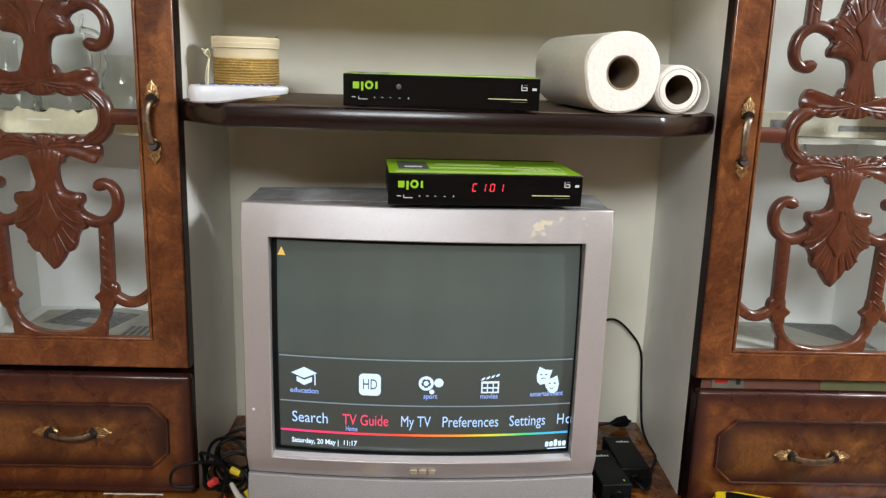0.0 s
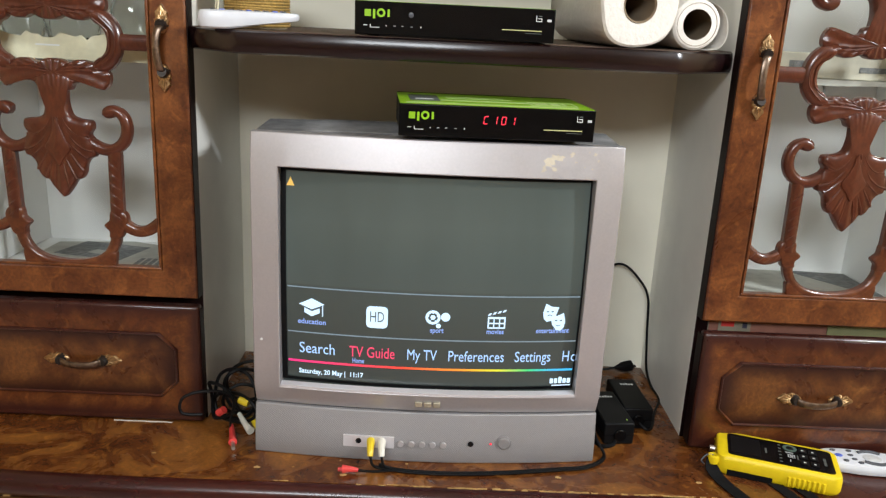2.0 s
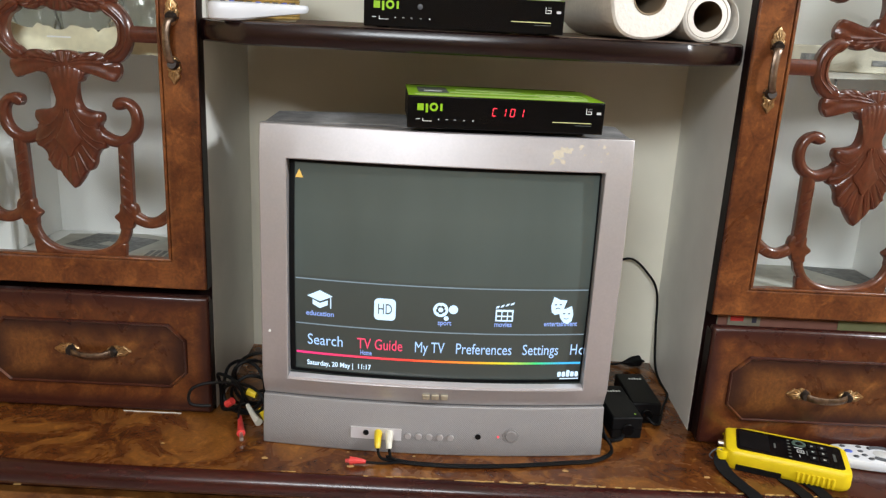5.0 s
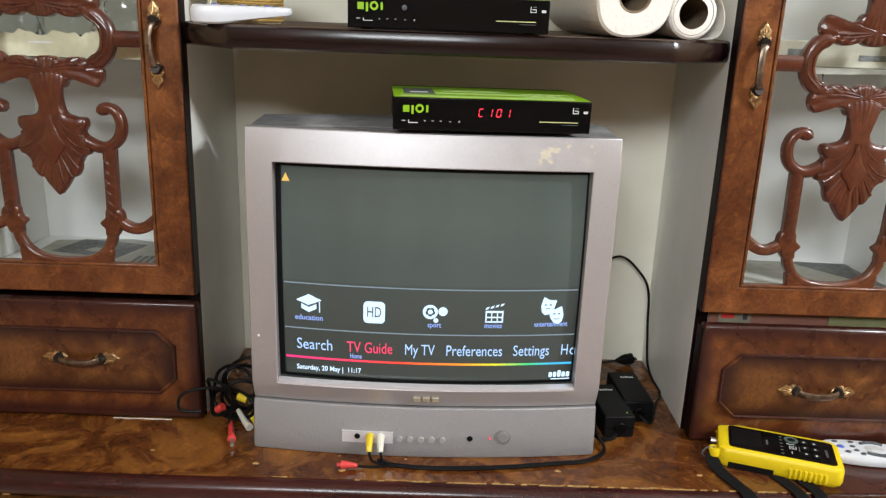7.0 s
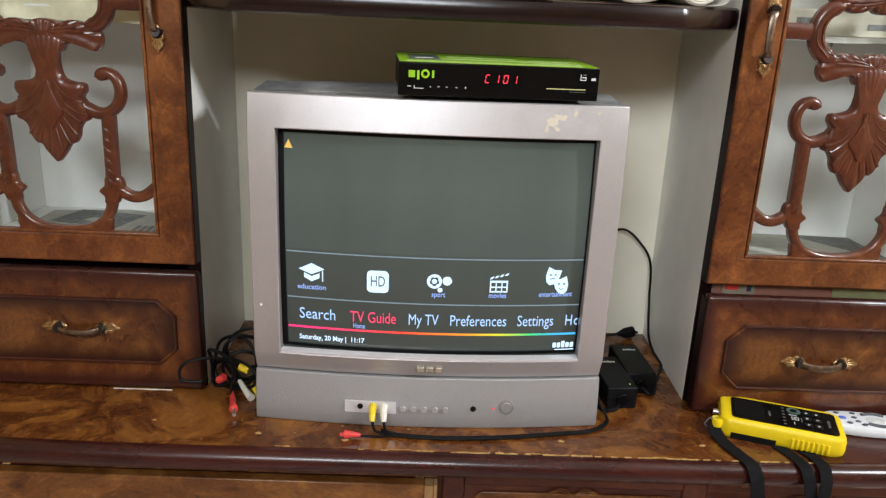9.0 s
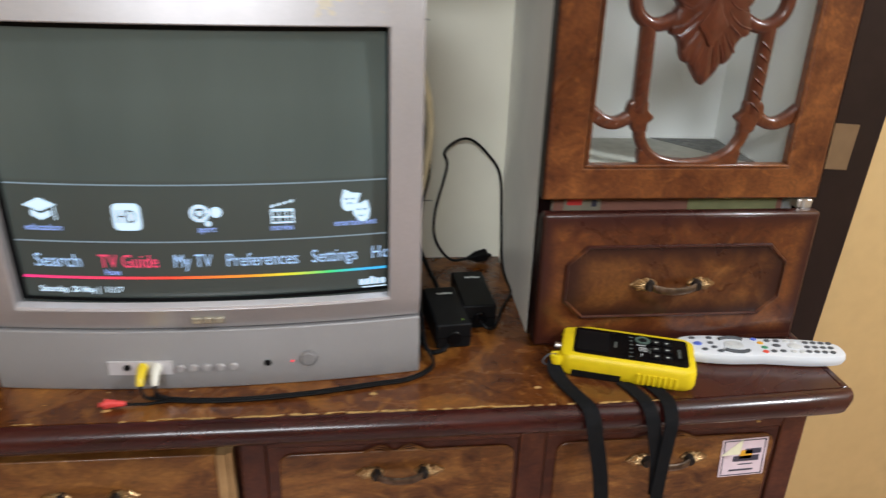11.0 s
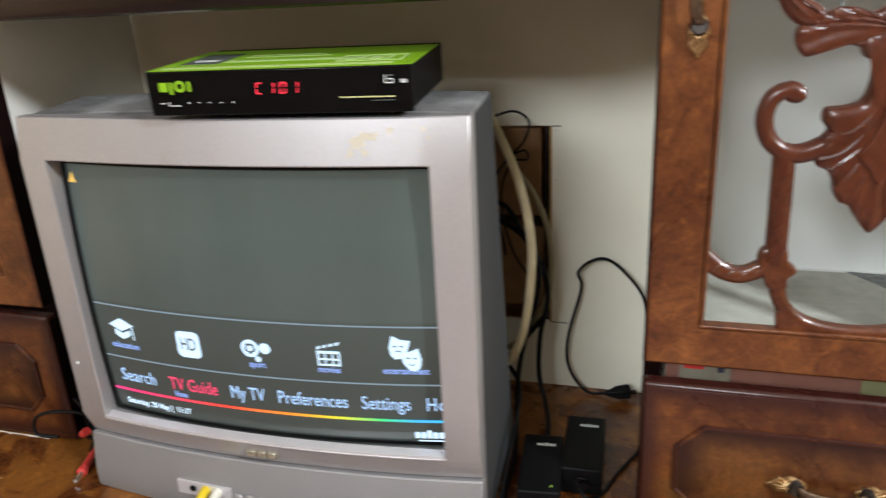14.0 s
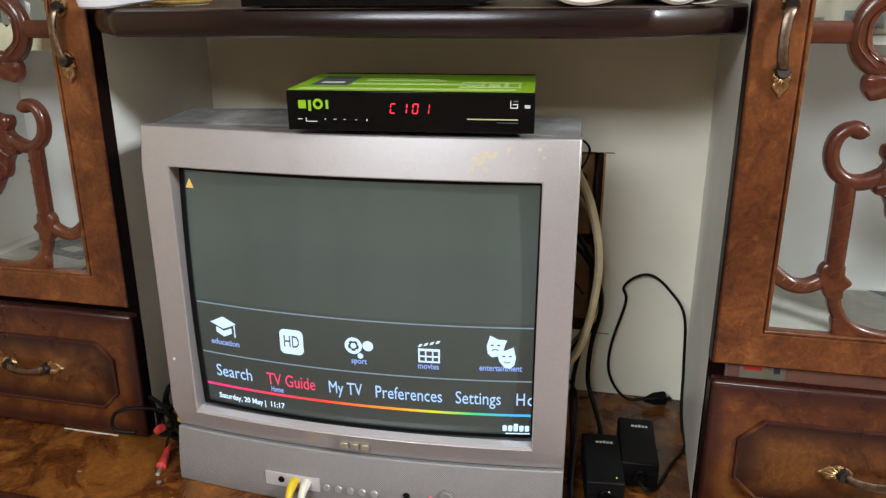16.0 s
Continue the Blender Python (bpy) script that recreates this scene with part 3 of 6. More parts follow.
        put("carved_spandrel", plate(f([(0.022, -0.3215), (0.044, -0.3120), (0.061, -0.2970), (0.0670, -0.2990), (0.0660, -0.3120), (0.0620, -0.3225), (0.040, -0.3225)]), (s * 0.055, -0.3130), 0.0036, 0.008, 0, 0.0), "smooth corner below the bowl", LATTICE)


def frame_ring(xh, zh, xo, zo):
    """A flat frame round an opening: front at y = 0, 20 mm thick."""
    o = [(-xh, -zh), (xh, -zh), (xh, zh), (-xh, zh)]
    i = [(-xo, -zo), (xo, -zo), (xo, zo), (-xo, zo)]
    rings = [[(u, y, v) for u, v in p] for p, y in ((o, 0), (o, 0.02), (i, 0.02), (i, 0))]
    return loft(rings, True)


def octagon(xh, zh, c, w, y0, parent):
    """A moulded line with cut corners on a drawer front."""
    o = [(-xh + c, -zh), (xh - c, -zh), (xh, -zh + c), (xh, zh - c), (xh - c, zh), (-xh + c, zh), (-xh, zh - c), (-xh, -zh + c)]
    rings = []
    for s, y in ((0, 0.0), (0.25, -0.0028), (0.6, -0.0034), (1, 0.0)):
        k = w * s
        rings.append([(u * (1 - k / xh), y0 + y, v * (1 - k / zh)) for u, v in o])
    part("moulding", loft(rings, False, True, False), BURL_FACE, parent, "raised moulding with cut corners")


def upper_cabinet(xc, hinge_left, label):
    """A glazed cabinet over one drawer, standing on the worktop. xc: its middle."""
    c = thing("display_cabinet", pose(xc, 1.10, Z), label, "cabinet", "display cabinets beside the television niche")
    H, zm = 0.98, 1.248 - Z
    inner = 1 if hinge_left else -1
    for s in (-1, 1):
        part("side_panel", loft([[(s * (a - k), y, 0), (s * (b - k), y, 0), (s * (b - k), y, H), (s * (a - k), y, H)] for a, b, k, y in ((0.1665, 0.1855, 0, 0.0245), (0.1665, 0.1855, 0.0078, 0.285))]), WHITE_SIDE, c, "white laminated side panel")
    for s in (-1, 1):
        part("front_edge", box(*sorted((s * 0.1670, s * 0.1853)), 0.0222, 0.0243, 0, H), EDGE, c, "dark front edge of the side panel")
    part("front_rail", box(-0.166, 0.166, 0.046, 0.058, 0.160, 0.2045), EDGE, c, "dark rail between door and drawer")
    part("back_panel", box(-0.166, 0.166, 0.255, 0.265, 0.2, H), INNER, c)
    part("bottom_panel", box(-0.166, 0.166, 0.0585, 0.2545, 0.205, 0.219), INNER, c)
    part("top_panel", box(-0.166, 0.166, 0.0245, 0.2545, H - 0.016, H), INNER, c)
    part("lining", box(-0.166, -0.158, 0.022, 0.2545, 0.22, H - 0.017), INNER, c)
    part("lining", box(0.158, 0.166, 0.022, 0.2545, 0.22, H - 0.017), INNER, c)
    part("shelf", box(-0.157, 0.157, 0.045, 0.2545, 0.5565, 0.562), INNER, c, bevel=0.002)
    d = part("door", frame_ring(0.1845, 0.363, 0.1345, 0.3205), BURL, c, "glazed door with pierced red-brown carving", 0.003)
    d.location = (0, 0, zm)
    for s in (-1, 1):
        part("edge_band", box(*sorted((s * 0.1846, s * 0.1858)), 0.0015, 0.0235, -0.362, 0.362), EDGE, d, "almost black edge band")
    before = set(bpy.data.objects)
    for up in (False, True):
        carving(d, up)
    for s in (-1, 1):
        part("carved_ring", ribbon([(s * 0.056, 0.0335), (s * 0.071, 0.0295), (s * 0.0815, 0.017), (s * 0.0850, 0.0), (s * 0.0815, -0.017), (s * 0.071, -0.0295), (s * 0.056, -0.0335)], lambda t: 0.004 + 0.0165 * min(1.0, 3.2 * math.sin(math.pi * t)) ** 0.5, 0.0068, 0.008, 7), CARVE, d, "bowed side of an oval opening")
        for off in (-0.004, 0.004):
            part("carved_cut", tube([(s * (0.064 + off), -0.0074, 0.031 + off * 0.4), (s * (0.0815 + off), -0.0076, 0.015), (s * (0.0845 + off), -0.0076, 0.0), (s * (0.0815 + off), -0.0076, -0.015), (s * (0.064 + off), -0.0074, -0.031 - off * 0.4)], 0.0009, 5, 5), CARVE, d)
    for x0, x1, z0, z1 in ((-0.1345, -0.1305, -0.3165, 0.3165), (0.1305, 0.1345, -0.3165, 0.3165), (-0.1345, 0.1345, -0.3205, -0.3165), (-0.1345, 0.1345, 0.3165, 0.3205)):
        part("bead", box(x0, x1, -0.0012, 0.012, z0, z1), BURL, d, "thin rounded bead round the glass", 0.0012)
    for s in (-1, 1):
        part("carved_bar", ribbon([(s * 0.088, 0), (s * 0.112, 0), (s * 0.136, 0)], 0.0215, 0.0045, 0.008), CARVE, d)
    pane = part("pane", loft([[(-0.137, 0.0145, -0.323), (-0.137, 0.0145, 0.323)], [(0.137, 0.0145, -0.323), (0.137, 0.0145, 0.323)]], False, False, False), PANE, d, "clear glass pane")
    pane.visible_shadow = False
    hx = -0.153 if hinge_left else 0.153
    handle(d, hx, -0.0005, -0.006, True, 0.117)
    for o in set(bpy.data.objects) - before:
        if o.name.startswith("carved"):
            o.location = (0, 0.006, 0)
    return c


def drawer(c, y, tilt=0.0, hx=-0.004, hz=-0.0035):
    """The drawer below the glazed door: a burnt burl front with a moulded panel."""
    d = part("drawer", box(-0.1845, 0.1845, 0.0, 0.018, -0.0945, 0.0955), BURL_FACE, c, "drawer with dark burnt edges", 0.004)
    d.matrix_basis = pose(0, y, 0.0965, 0, 0, tilt)
    for s in (-1, 1):
        part("edge_band", box(*sorted((s * 0.1846, s * 0.1858)), 0.003, 0.018 - y * 0.4, -0.088, 0.089), EDGE, d, "almost black edge band")
    part("panel", box(-0.1805, 0.1805, -0.0006, 0.0, -0.0855, 0.0905), BURL_FACE, d, "burl veneer face", 0.001)
    o = [(-0.124, -0.0505), (0.124, -0.0505), (0.1485, -0.025), (0.1485, 0.025), (0.124, 0.0505), (-0.124, 0.0505), (-0.1485, 0.025), (-0.1485, -0.025)]
    part("field", loft([[(u, -0.0011, v) for u, v in o], [(u, -0.0018, v) for u, v in o]]), BURL_RIM, d, "burl veneer field, burnt dark towards its edge")
    octagon(0.1510, 0.0530, 0.026, 0.0050, -0.0012, d)
    handle(d, hx, -0.0012, hz, False, 0.118)
    part("drawer_box", box(-0.155, 0.155, 0.0185, 0.22, -0.08, 0.052), RAWWOOD, c)
    c.children[-1].matrix_basis = d.matrix_basis
    return d


right_cab = upper_cabinet(0.6260, True, "burl wood display cabinet with carved glazed door and drawer ajar")
drawer(right_cab, -0.016)
left_cab = upper_cabinet(-0.4965, False, "burl wood display cabinet with carved glazed door and closed drawer")
drawer(left_cab, 0.002, 0.0, 0.008, 0.005)
part("hinge", box(0.160, 0.181, 0.002, 0.018, 0.190, 0.203), METAL, right_cab, "small steel hinge", 0.002)
part("hinge", tube([(0.170, 0.004, 0.183), (0.170, 0.004, 0.204)], 0.0045, 2, 10), METAL, right_cab, "small steel hinge")

# ---- niche between the cabinets ----
NX0, NX1, NY = -0.3105, 0.4400, 1.385


def niche_back():
    """The cream back board with a rough rectangular cut-out behind the television."""
    b = thing("niche_back_board", pose(0.055, NY, Z), "cream painted back board with a rough rectangular cut-out", "back board", kind="structure")
    x0, x1, h0, h1 = -0.22, 0.253, 0.104, 0.391
    for k, (a, c, d, e) in enumerate(((NX0 - 0.0635, x0, 0, 0.98), (x1, NX1 - 0.0465, 0, 0.98), (x0, x1, 0, h0), (x0, x1, h1, 0.98))):
        part("board", box(a, c, 0, 0.006, d, e), CREAM_BACK, b)
    part("saw_cut", box(x1, x1 + 0.012, -0.0006, 0.0, h1 - 0.0012, h1 + 0.0004), PRINT_GREY, b)
    part("saw_cut", box(x1 - 0.001, x1 + 0.022, -0.0006, 0.0, h0 - 0.0012, h0 + 0.0002), PRINT_GREY, b)
    for z in (h0 + 0.05, h1 - 0.006, h1 - 0.075):
        part("nail", moved(disc(0.0022, 0.0025, 8), Matrix.Translation((x1 + 0.005, 0.0, z))), METAL, b, "small bright nail head")
    part("cut_edge", box(x1 - 0.003, x1, -0.0004, 0.006, h0, h1), CHIP, b)
    return b


niche_back()
wb = thing("brown_wall_box", pose(0.07, 1.47, 0.80), "brown wooden box seen through the cut-out behind the television", "wooden box")
part("backing", box(-0.25, 0.26, 0.0, 0.013, -0.02, 0.30), BOXWOOD, wb)
part("side", box(0.228, 0.26, -0.078, 0.0, -0.02, 0.30), DARKPANEL, wb)
part("tile", box(0.08, 0.222, -0.072, -0.001, 0.140, 0.266), BOXWOOD, wb, "brown square panel", 0.003)
part("tile", box(0.08, 0.226, -0.072, -0.001, 0.0, 0.125), BOXWOOD, wb, "brown square panel", 0.003)
# unseen board, added to keep lamp light off the upper back board
solo("niche_top_board", box(NX0 + 0.001, NX1 - 0.001, 1.010, 1.384, 1.488, 1.510), WHITE_SIDE, "unseen white board added above the niche to shade its back", "board", kind="structure")


SH = 1.2714
# the shelf leans forward a little, with all that lies on it
SLOPE = pose(0, 1.046, SH, 2.4) @ pose(0, -1.046, -SH)


def shelf_board():
    """The shelf over the television: cut corners, thick rounded dark edge."""
    s = thing("niche_shelf", SLOPE @ pose(0.055, 1.385, 1.2415), "dark varnished shelf with cut corners and rounded edge", "shelf")
    a, w = NX0 - 0.055 + 0.001, NX1 - 0.055 - 0.001
    pl = [(a, 0), (a, -0.278), (-0.2924, -0.3459), (-0.282, -0.3498), (0.283, -0.3342), (0.2938, -0.3304), (w, -0.260), (w, 0)]
    ins = [(a, -0.001), (a, -0.269), (-0.2894, -0.3369), (-0.279, -0.3408), (0.280, -0.3252), (0.2908, -0.3214), (w, -0.251), (w, -0.001)]
    rings = []
    for k, h in ((0.9, 0.0), (0.35, 0.002), (0.0, 0.008), (0.0, 0.020), (0.30, 0.0268), (0.6, 0.0284), (0.9, 0.0290)):
        rings.append([(p[0] * (1 - k) + q[0] * k, p[1] * (1 - k) + q[1] * k, h) for p, q in zip(pl, ins)])
    part("board", loft(rings), SHELFWOOD, s)
    part("top_face", loft([[(*q, 0.0285) for q in ins], [(*q, 0.0297) for q in ins]]), SHELFTOP, s, "dusty brown top face")
    return s


shelf_board()

# ---- worktop and base cabinet ----


def worktop():
    w = thing("worktop", pose(0.0555, 1.385, Z), "glossy burl veneer worktop with chipped dark cherry nose", "worktop")
    x0, x1 = -0.770, 0.770
    end = lambda x: 0.013 * max(0.0, (abs(x) - 0.42) / 0.35) ** 1.6
    xs = [x0 + 0.012 + (x1 - x0 - 0.024) * k / 24 for k in range(25)]
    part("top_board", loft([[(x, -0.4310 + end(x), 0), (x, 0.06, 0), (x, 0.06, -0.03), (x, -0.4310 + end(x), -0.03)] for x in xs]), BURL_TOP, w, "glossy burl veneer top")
    prof = [(-0.4310, 0.0), (-0.438, -0.0008), (-0.4450, -0.0045), (-0.4495, -0.0115), (-0.4500, -0.018), (-0.447, -0.026), (-0.441, -0.033), (-0.433, -0.039), (-0.425, -0.043), (-0.40, -0.044), (-0.40, -0.031), (-0.4310, -0.031)]
    rings = []
    for x in [x0] + xs + [x1]:
        k = 0.62 if abs(x) > 0.765 else 1.0
        rings.append([(x, -0.431 + (y + 0.431) * (k if y < -0.431 else 1.0) + end(x), z * (k if y < -0.431 else 1.0)) for y, z in prof])
    part("nose", loft(rings), CHERRY, w, "rounded dark cherry nose", 0.002)
    for s in (x0, x1 - 0.012):
        part("end_edge", box(s, s + 0.012, -0.4180, 0.06, -0.03, 0), CHERRY, w, bevel=0.003)
    rng = random.Random(5)
    for k in range(20):
        x = rng.uniform(-0.62, 0.5) if k > 12 else rng.uniform(-0.12, 0.36)
        ln, y = rng.uniform(0.003, 0.022) * rng.choice((0.4, 1, 1.6)), -0.4310 + rng.uniform(-0.002, 0.0012)
        o = [(x + ln * i / 5, y + rng.uniform(-0.001, 0.001)) for i in range(6)] + [(x + ln * i / 5, y + rng.uniform(0.0006, 0.002)) for i in range(5, -1, -1)]
        part("chip", loft([[(u, v, -0.0012) for u, v in o], [(u, v, 0.0005) for u, v in o]]), CHIP, w)
    for k in range(26):
        x = 0.02 + 0.019 * k + rng.uniform(-0.006, 0.006)
        ln = rng.uniform(0.006, 0.024)
        o = [(x + ln * i / 6, -0.4312 + rng.uniform(-0.0006, 0.0004)) for i in range(7)] + [(x + ln * i / 6, -0.4312 + rng.uniform(0.0006, 0.0022)) for i in range(6, -1, -1)]
        part("chip", loft([[(u, v, -0.0012) for u, v in o], [(u, v, 0.0004) for u, v in o]]), CHIP, w)
    for k in range(9):
        x, ln = rng.uniform(-0.75, 0.72), rng.uniform(0.003, 0.012)
        z = -0.0425 + rng.uniform(-0.001, 0.002)
        part("chip", box(x, x + ln, -0.4275, -0.4200, z, z + rng.uniform(0.001, 0.0025)), CHIP, w)
    part("chip", loft([[(-0.505 + 0.090 * i / 8, -0.2850 + 0.0008 * math.sin(2.1 * i), h), (-0.505 + 0.090 * i / 8, -0.2832, h), (-0.505 + 0.090 * i / 8, -0.2832, h + 0.0009), (-0.505 + 0.090 * i / 8, -0.2850 + 0.0008 * math.sin(2.1 * i), h + 0.0009)] for i, h in ((i, 0.0001) for i in range(9))]), WHITEPLUG, w, "pale sliver along the drawer")
    for k in range(9):
        x, y, r = rng.uniform(-0.6, 0.4), rng.uniform(-0.41, -0.33), rng.uniform(0.0012, 0.0035)
        part("scuff", loft([[(x + r * 1.5 * math.cos(a), y + r * math.sin(a) * rng.uniform(0.5, 1.2), h) for a in (0.9 * i for i in range(7))] for h in (-0.0005, 0.0002)]), CHIP, w)
    return w


worktop()


def base_cabinet():
    """The lower cabinet: frame, a wide flat drawer that stands open a little, two panelled fronts."""
    c = thing("base_cabinet", pose(0.0555, 0.995, 0), "dark cherry base cabinet with burl panels and gilt handles", "cabinet")
    X = lambda x: x - 0.0555
    part("carcass", box(X(-0.690), X(0.801), 0.022, 0.44, 0.05, 0.645), CHERRY_BASE, c)
    part("plinth", box(X(-0.670), X(0.781), 0.04, 0.40, -0.05, 0.05), EDGE, c)
    for x0, x1, z0, z1 in ((-0.690, -0.655, 0.05, 0.623), (0.060, 0.092, 0.05, 0.623), (0.412, 0.447, 0.05, 0.623), (0.768, 0.801, 0.05, 0.623), (-0.655, 0.060, 0.612, 0.623), (0.092, 0.412, 0.60, 0.623), (0.447, 0.768, 0.60, 0.623), (0.092, 0.412, 0.05, 0.08), (0.447, 0.768, 0.05, 0.08), (-0.655, 0.060, 0.05, 0.08)):
        part("frame_rail", box(X(x0), X(x1), 0, 0.0215, z0, z1), CHERRY_BASE, c, bevel=0.0025)
    for x0, x1 in ((0.093, 0.411), (0.448, 0.767)):
        xm = X((x0 + x1) / 2)
        d = part("front", box(-0.159, 0.159, 0.004, 0.0215, 0.081, 0.599), CHERRY_BASE, c, "panelled front")
        d.location = (xm, 0, 0)
        part("panel", rounded(-0.145, 0.154, 0.30, 0.589, 0.016, 0.0038, 0.003), BURL_LOW, d, "burl veneer panel with rounded corners", 0.0015)
        for s in (-1, 1):
            for k in range(3):
                part("carved_cut", tube([(s * 0.004, 0.0012, 0.5895 - 0.001 * k), (s * (0.018 + 0.004 * k), -0.0004, 0.5985 - 0.0035 * k), (s * (0.040 + 0.003 * k), 0.0012, 0.5885 - 0.002 * k)], 0.0010, 5, 5), BURL_LOW, d, "fine carved line")
        handle(d, 0.006, 0.0004, 0.557, False, 0.114)
    w = part("wide_drawer", box(-0.344, 0.344, 0.0, 0.018, -0.26, 0.26), BURL_LOW, c, "wide burl drawer standing open a little", 0.002)
    w.matrix_basis = pose(X(-0.310), -0.012, 0.347, 0, 0, -0.3)
    for x in (-0.161, 0.192):
        handle(w, x, -0.0005, 0.205, False, 0.118)
    part("drawer_side", box(0.3305, 0.343, 0.0185, 0.20, -0.25, 0.255), RAWWOOD, w, "raw plywood drawer side")
    part("front_edge", box(0.3445, 0.3565, 0.001, 0.020, -0.26, 0.258), RAWWOOD, w, "bare wood edge")
    part("front_edge", box(0.3575, 0.3625, 0.004, 0.020, -0.26, 0.258), RAWWOOD, w, "bare wood edge")
    st = part("sticker", rounded(-0.032, 0.032, -0.031, 0.031, 0.001, 0, 0.0005), STICKERPINK, c, "peeling pink printed sticker with a bent corner")
    st.matrix_basis = pose(X(0.7225), 0.0002, 0.552, 0, -3, 0)
    for x0, x1, z0, z1, m in ((-0.029, 0.029, -0.029, -0.028, STICKERINK), (-0.029, 0.029, 0.028, 0.029, STICKERINK), (-0.029, -0.028, -0.028, 0.028, STICKERINK), (0.028, 0.029, -0.028, 0.028, STICKERINK), (0.002, 0.024, 0.006, 0.014, STICKERINK), (-0.014, 0.022, -0.006, 0.003, STICKERINK), (-0.006, 0.014, -0.012, -0.0105, STICKERINK), (-0.018, 0.016, -0.022, -0.0195, STICKERINK), (-0.006, 0.012, -0.002, 0.012, AMBERKEY)):
        part("print_bar", box(x0, x1, -0.0012, -0.0006, z0, z1), m, st)
    part("bent_corner", loft([[(-0.032, -0.0012, 0.006), (-0.004, -0.0012, 0.031), (-0.010, -0.008, 0.014)], [(-0.032, -0.0018, 0.006), (-0.004, -0.0018, 0.031), (-0.010, -0.009, 0.013)]]), LINER, st, "curled pale corner")
    return c


base_cabinet()

# ---- television ----
TW, TH = 0.497, 0.4650


def tv_front(x):
    return -0.018 * (1 - (x / 0.2485) ** 2)


def tube_face(x, z):
    return 0.0195 - 0.020 * (1 - (x / 0.22) ** 2) - 0.008 * (1 - ((z - 0.263) / 0.168) ** 2)


def curved_slab(xs, zs, fy, thick, skip=None, rake=None):
    """A slab whose face follows fy(x), with an opening where skip(i, j) says so."""
    bm = bmesh.new()
    rake = rake or [0.0] * len(zs)
    fr = [[bm.verts.new((x, fy(x) + k, z)) for z, k in zip(zs, rake)] for x in xs]
    for i in range(len(xs) - 1):
        for j in range(len(zs) - 1):
            if not (skip and skip(i, j)):
                bm.faces.new((fr[i][j], fr[i + 1][j], fr[i + 1][j + 1], fr[i][j + 1]))
    for v in [v for v in bm.verts if not v.link_faces]:
        bm.verts.remove(v)
    ex = bmesh.ops.extrude_face_region(bm, geom=list(bm.faces))
    for v in [g for g in ex["geom"] if isinstance(g, bmesh.types.BMVert)]:
        v.co.y = thick
    return bm


def on_tube(bm, x, z, lift=0.0006):
    """Lay something flat on the face of the picture tube, at x, z."""
    for v in bm.verts:
        px, pz = v.co.x + x, v.co.z + z
        v.co = (px, tube_face(px, pz) + v.co.y - lift, pz)
    return bm


def strip(x0, x1, z0, z1, n=24, thick=0.0003):
    rings = [[(x0 + (x1 - x0) * k / n, 0, z0), (x0 + (x1 - x0) * k / n, 0, z1), (x0 + (x1 - x0) * k / n, -thick, z1), (x0 + (x1 - x0) * k / n, -thick, z0)] for k in range(n + 1)]
    return loft(rings)


